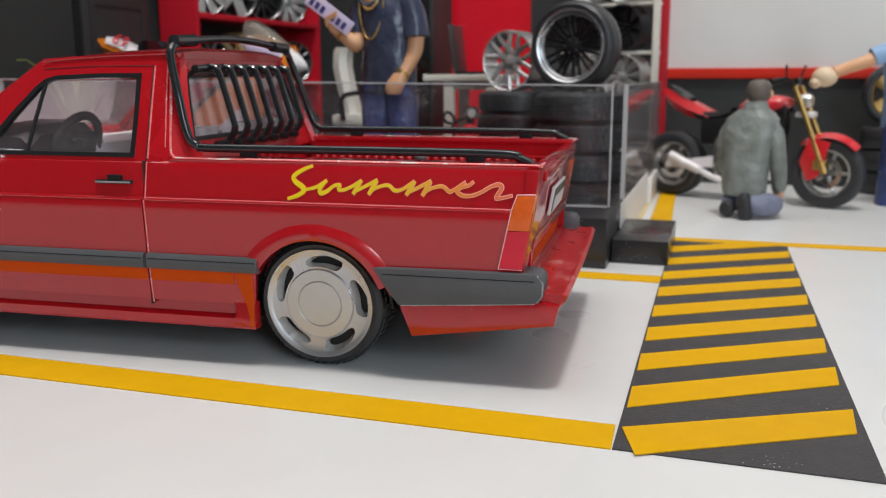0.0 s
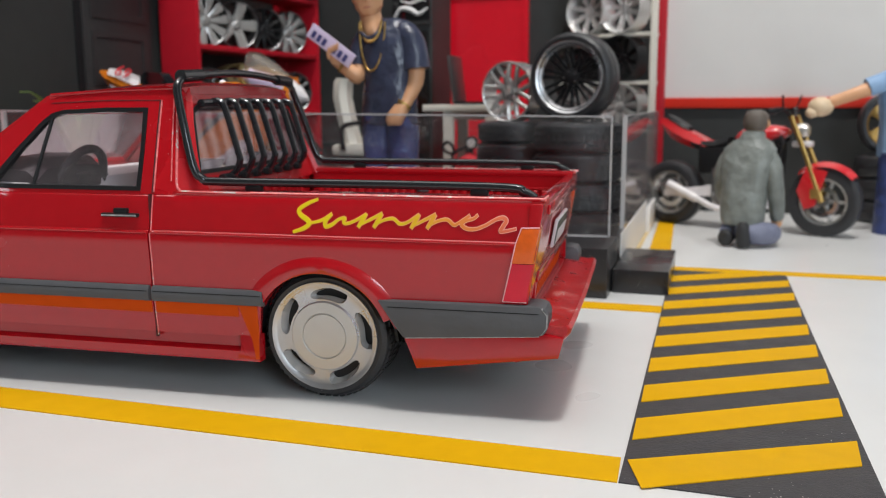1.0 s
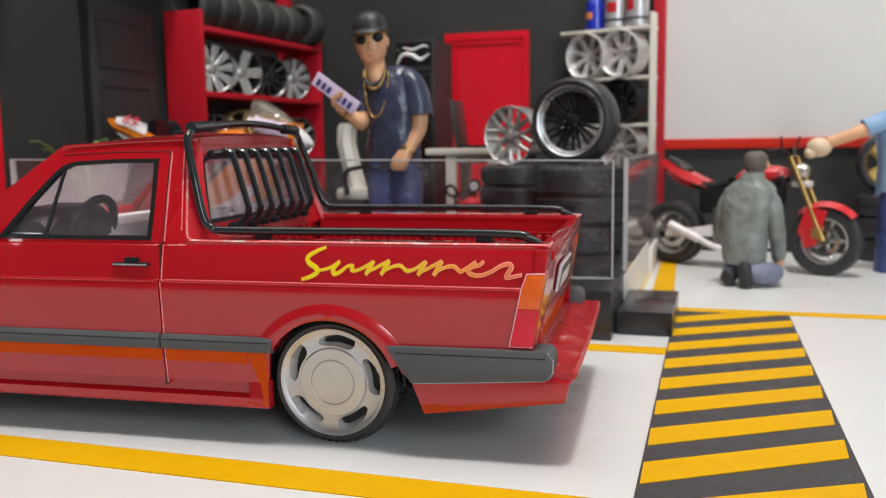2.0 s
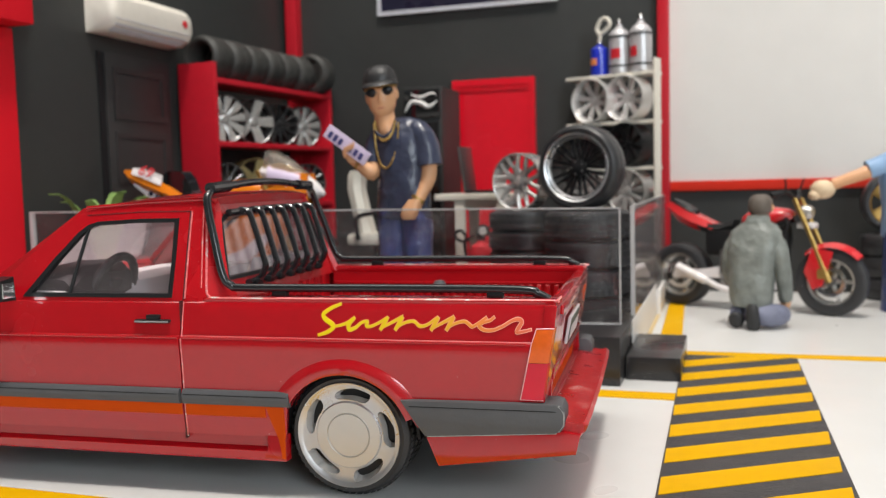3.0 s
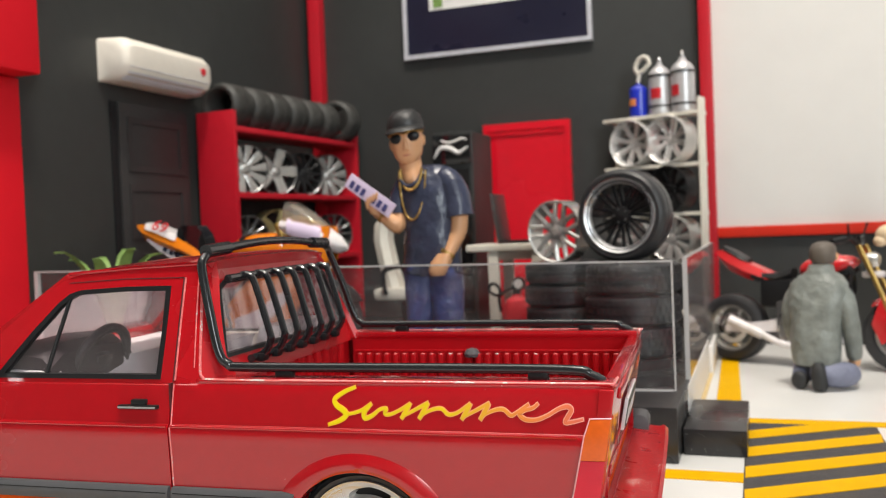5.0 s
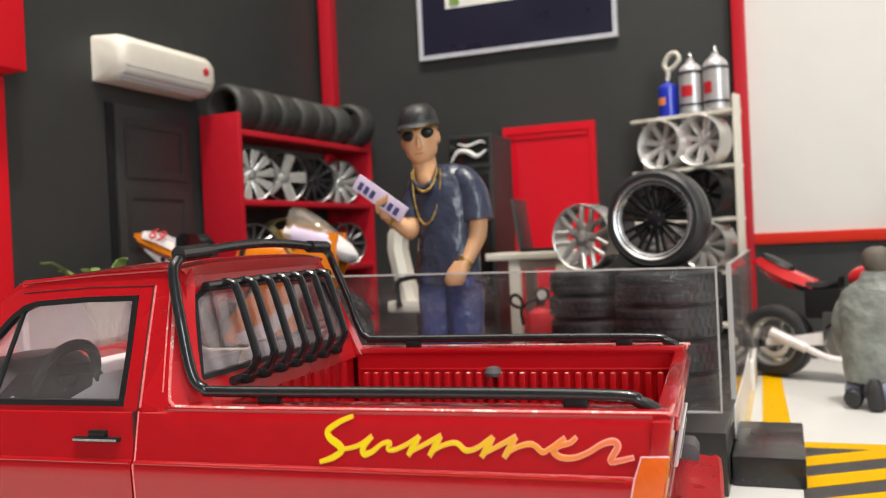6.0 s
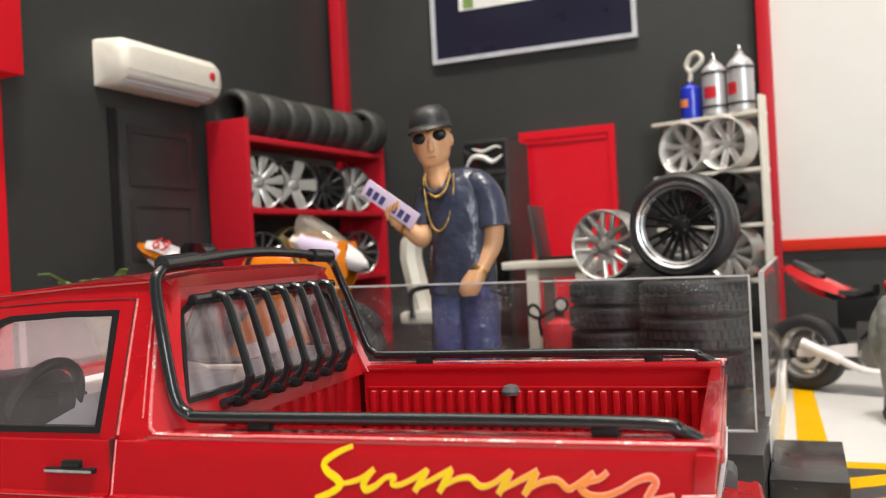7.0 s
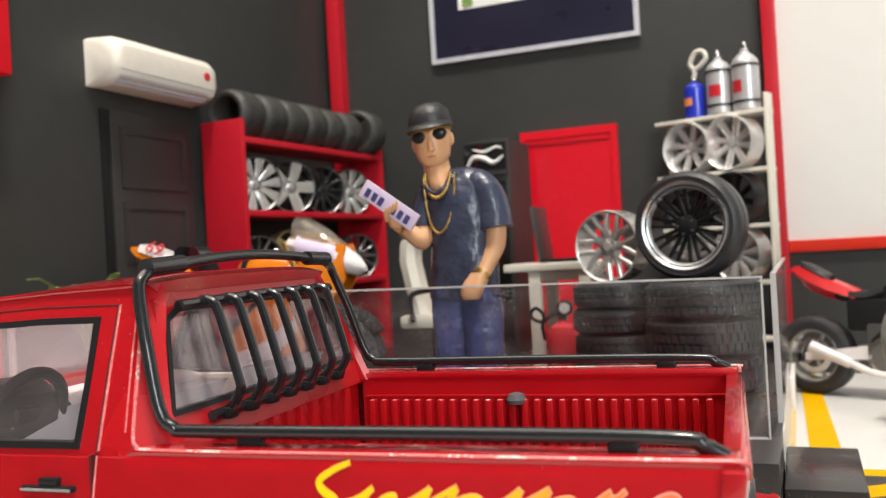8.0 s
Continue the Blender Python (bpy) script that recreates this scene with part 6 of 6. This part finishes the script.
standing.append((rings([(-127.0, Y - 11.2, 79.6, 2.8, 2.2), (-127.6, Y - 11.2, 82.6, 3.6, 2.5), (-128.2, Y - 11, 85.4, 2.6, 2.1)]), M_SKIN))
standing += [(tube([(-130.6 + 1.5 * k, Y - 12.4, 82.0 + 0.6 * k), (-130.2 + 1.5 * k, Y - 14.2, 83.8 + 0.6 * k), (-129.6 + 1.5 * k, Y - 14.0, 85.8 + 0.6 * k)], [0.85, 0.85, 0.6], 8), M_SKIN) for k in range(4)]
standing.append((tube([(-124.6, Y - 9.2, 78.8), (-125.4, Y - 9.4, 79.5)], 3.2, 12), M_GOLD))
standing.append((chain(-112.0, 96.2, 5.0, 8.2, Y - 9.0, 0.6), M_GOLD))
standing.append((chain(-111.4, 95.6, 6.2, 18.6, Y - 9.3, 0.46), M_GOLD))
standing.append((rings([(-112.0, Y, 17.2, 6.4, 8.4), (-112.0, Y, 19, 6.2, 7.8), (-112.4, Y, 28, 6.2, 7.2), (-112.2, Y, 36, 6.6, 7.4), (-111.6, Y, 44, 7.0, 8.2), (-111.6, Y, 50, 7.6, 8.2), (-111.0, Y, 60, 8.0, 8.4)], 24), M_JEANS))
standing.append((rings([(-99.0, Y, 17.2, 6.4, 8.4), (-99.0, Y, 19, 6.2, 7.8), (-99.4, Y, 28, 6.2, 7.2), (-99.4, Y, 36, 6.6, 7.4), (-100, Y, 44, 6.8, 8.0), (-100, Y, 50, 7.4, 8.0), (-101, Y, 60, 7.8, 8.2)], 24), M_JEANS))
figure("standing_figurine", "resin figurine in navy shirt, jeans and black cap", standing, (-119, Y, 17.2), (0.84, 0.9, 1))
hp = thing("held_number_plate", "lilac number plate held by the standing figurine", "number plate", -127.9, Y - 13.6, 86.6)
hp.matrix_basis = pose(-127.2 * MM, (Y - 12.4) * MM, 86.6 * MM, 0, 36, 0)
part("plate", box(-10.6, 10.6, -0.5, 0.5, -2.8, 2.8, 0.15), M_LILAC, hp)
for k in range(7):
    if k != 3:
        part("ink_bar", box(-8.9 + 2.6 * k, -7.2 + 2.6 * k, -0.62, -0.45, -1.9, 0.9), M_INK, hp)

kneeling = []
kneeling.append((rings([(31, 264, 10.6, 9.4, 8.6), (31, 264, 11.4, 10.6, 9.4), (31, 264, 16, 11.2, 9.8), (31, 264, 22, 11.6, 10), (31.2, 264.5, 29, 12.0, 9.6), (31.5, 265, 36, 13.0, 9), (32, 266, 42, 13.8, 8.4), (32.2, 267, 46, 13.2, 7.6), (32.5, 268, 49, 10.0, 6.4), (32.8, 268.4, 51, 6.4, 5.8), (33, 268.6, 54, 5.4, 5.2), (33, 268.8, 54.2, 4.4, 4.4)], 28), M_GREYCLOTH))
kneeling.append((rings([(33, 269, 50, 3.8, 3.8), (33.2, 269.4, 55, 4.2, 4.4), (33.4, 269.8, 58, 4.0, 4.4)]), M_SKIN))
kneeling.append((rings([(33.4, 269.4, 54.4, 4.6, 5), (33.5, 269.6, 57, 6, 6.4), (33.6, 270, 61, 5.9, 6.4), (33.6, 270, 63.2, 4.4, 4.8), (33.6, 270, 64, 2.0, 2.2)]), M_BROWN))
kneeling.append((ball(39.4, 271, 57.4, 0.9, 1.3, 1.8), M_SKIN))
kneeling.append((tube(smooth_path([(25.0, 266, 44.0), (20.8, 265.6, 39), (19.0, 265.6, 31), (19.8, 270, 22), (24, 279, 19)], 4), [4.2, 4.5, 4.7, 4.7, 4.8, 4.8, 4.7, 4.6, 4.6, 4.5, 4.4, 4.2, 4.1, 4.0, 3.8, 3.6, 3.2], 14), M_GREYCLOTH))
kneeling.append((tube(smooth_path([(39.6, 266, 44.0), (43.8, 266, 39), (45.6, 266.6, 30), (46.2, 270, 21), (45.6, 274, 13.4)], 4), [4.2, 4.5, 4.7, 4.7, 4.8, 4.8, 4.7, 4.6, 4.6, 4.5, 4.4, 4.2, 4.1, 4.0, 3.9, 3.8, 3.6], 14), M_GREYCLOTH))
kneeling.append((tube([(46, 274, 14), (45.4, 274.6, 10.6), (44.0, 275, 7.6)], [2.6, 2.8, 1.8], 10), M_SKIN))
kneeling.append((tube(smooth_path([(32, 262, 8.6), (36.5, 260, 7.2), (42, 263, 6.6), (46.4, 271, 6.2)], 4), [5.6, 5.6, 5.5, 5.4, 5.4, 5.4, 5.5, 5.6, 5.6, 5.5, 5.3, 5.0, 3.8], 14), M_SLACKS))
kneeling.append((tube([(25, 268, 8.4), (25, 262, 7.0), (25.2, 257, 5.4)], [6.0, 5.0, 3.8], 14), M_SLACKS))
kneeling.append((rings([(34.8, 255.5, 0.6, 2.6, 2.8), (34.8, 255.3, 2, 3.4, 3.4), (34.6, 254.8, 7, 3.5, 3.2), (34.4, 254.8, 10.6, 3.0, 2.8), (34.4, 255.2, 12.4, 1.8, 1.8)]), M_HAIR))
kneeling.append((tube([(25.2, 258, 4.8), (25.2, 255.4, 4.2), (25.2, 254.6, 4.0)], [4.0, 4.0, 3.0], 12), M_HAIR))
figure("kneeling_figurine", "resin figurine kneeling in a grey jacket", kneeling, (33, 264, 0), (0.86, 0.95, 0.96)).matrix_basis = pose(29.5 * MM, 269 * MM, 0, 0, 0, -18) @ Matrix.Translation((-33 * MM, -264 * MM, 0))
leaning = []
leaning.append((rings([(108, 312, 40, 11, 8), (108, 312, 56, 11.4, 8), (107, 311, 72, 12, 8), (107, 311, 80, 9, 6), (107, 311, 83, 4, 4)]), M_LIGHTBLUE))
leaning.append((tube(smooth_path([(100, 306, 78), (94, 302, 75.4), (89, 301, 73.4)], 4), 4.6, 12), M_LIGHTBLUE))
leaning.append((tube(smooth_path([(91, 301, 73.2), (82, 300, 70), (73, 300, 66.6)], 4), [3.4, 3.4, 3.2, 3.1, 3.0, 2.9, 2.8, 2.8, 2.8], 12), M_SKIN))
leaning.append((ball(68.6, 300, 64.4, 6.0, 4.8, 4.8), M_GLOVE))
leaning.append((ball(64.6, 299, 61.6, 3.0, 3.2, 2.6), M_GLOVE))
leaning.append((rings([(103, 312, 0.4, 5.6, 8), (103, 312, 20, 5.4, 6.6), (104, 312, 42, 6.2, 7.6)]), M_JEANS))
leaning.append((rings([(114, 312, 0.4, 5.6, 8), (114, 312, 20, 5.4, 6.6), (113, 312, 42, 6.2, 7.6)]), M_JEANS))
leaning.append((rings([(106.6, 311, 82, 4, 4), (106.6, 311, 88, 6.2, 7), (106.6, 311, 95, 6, 6.6), (106.6, 311, 98, 3, 3.4)]), M_BROWN))
figure("leaning_figurine", "resin figurine in a light blue top reaching out", leaning).matrix_basis = pose(-6 * MM, 18 * MM, -2 * MM)
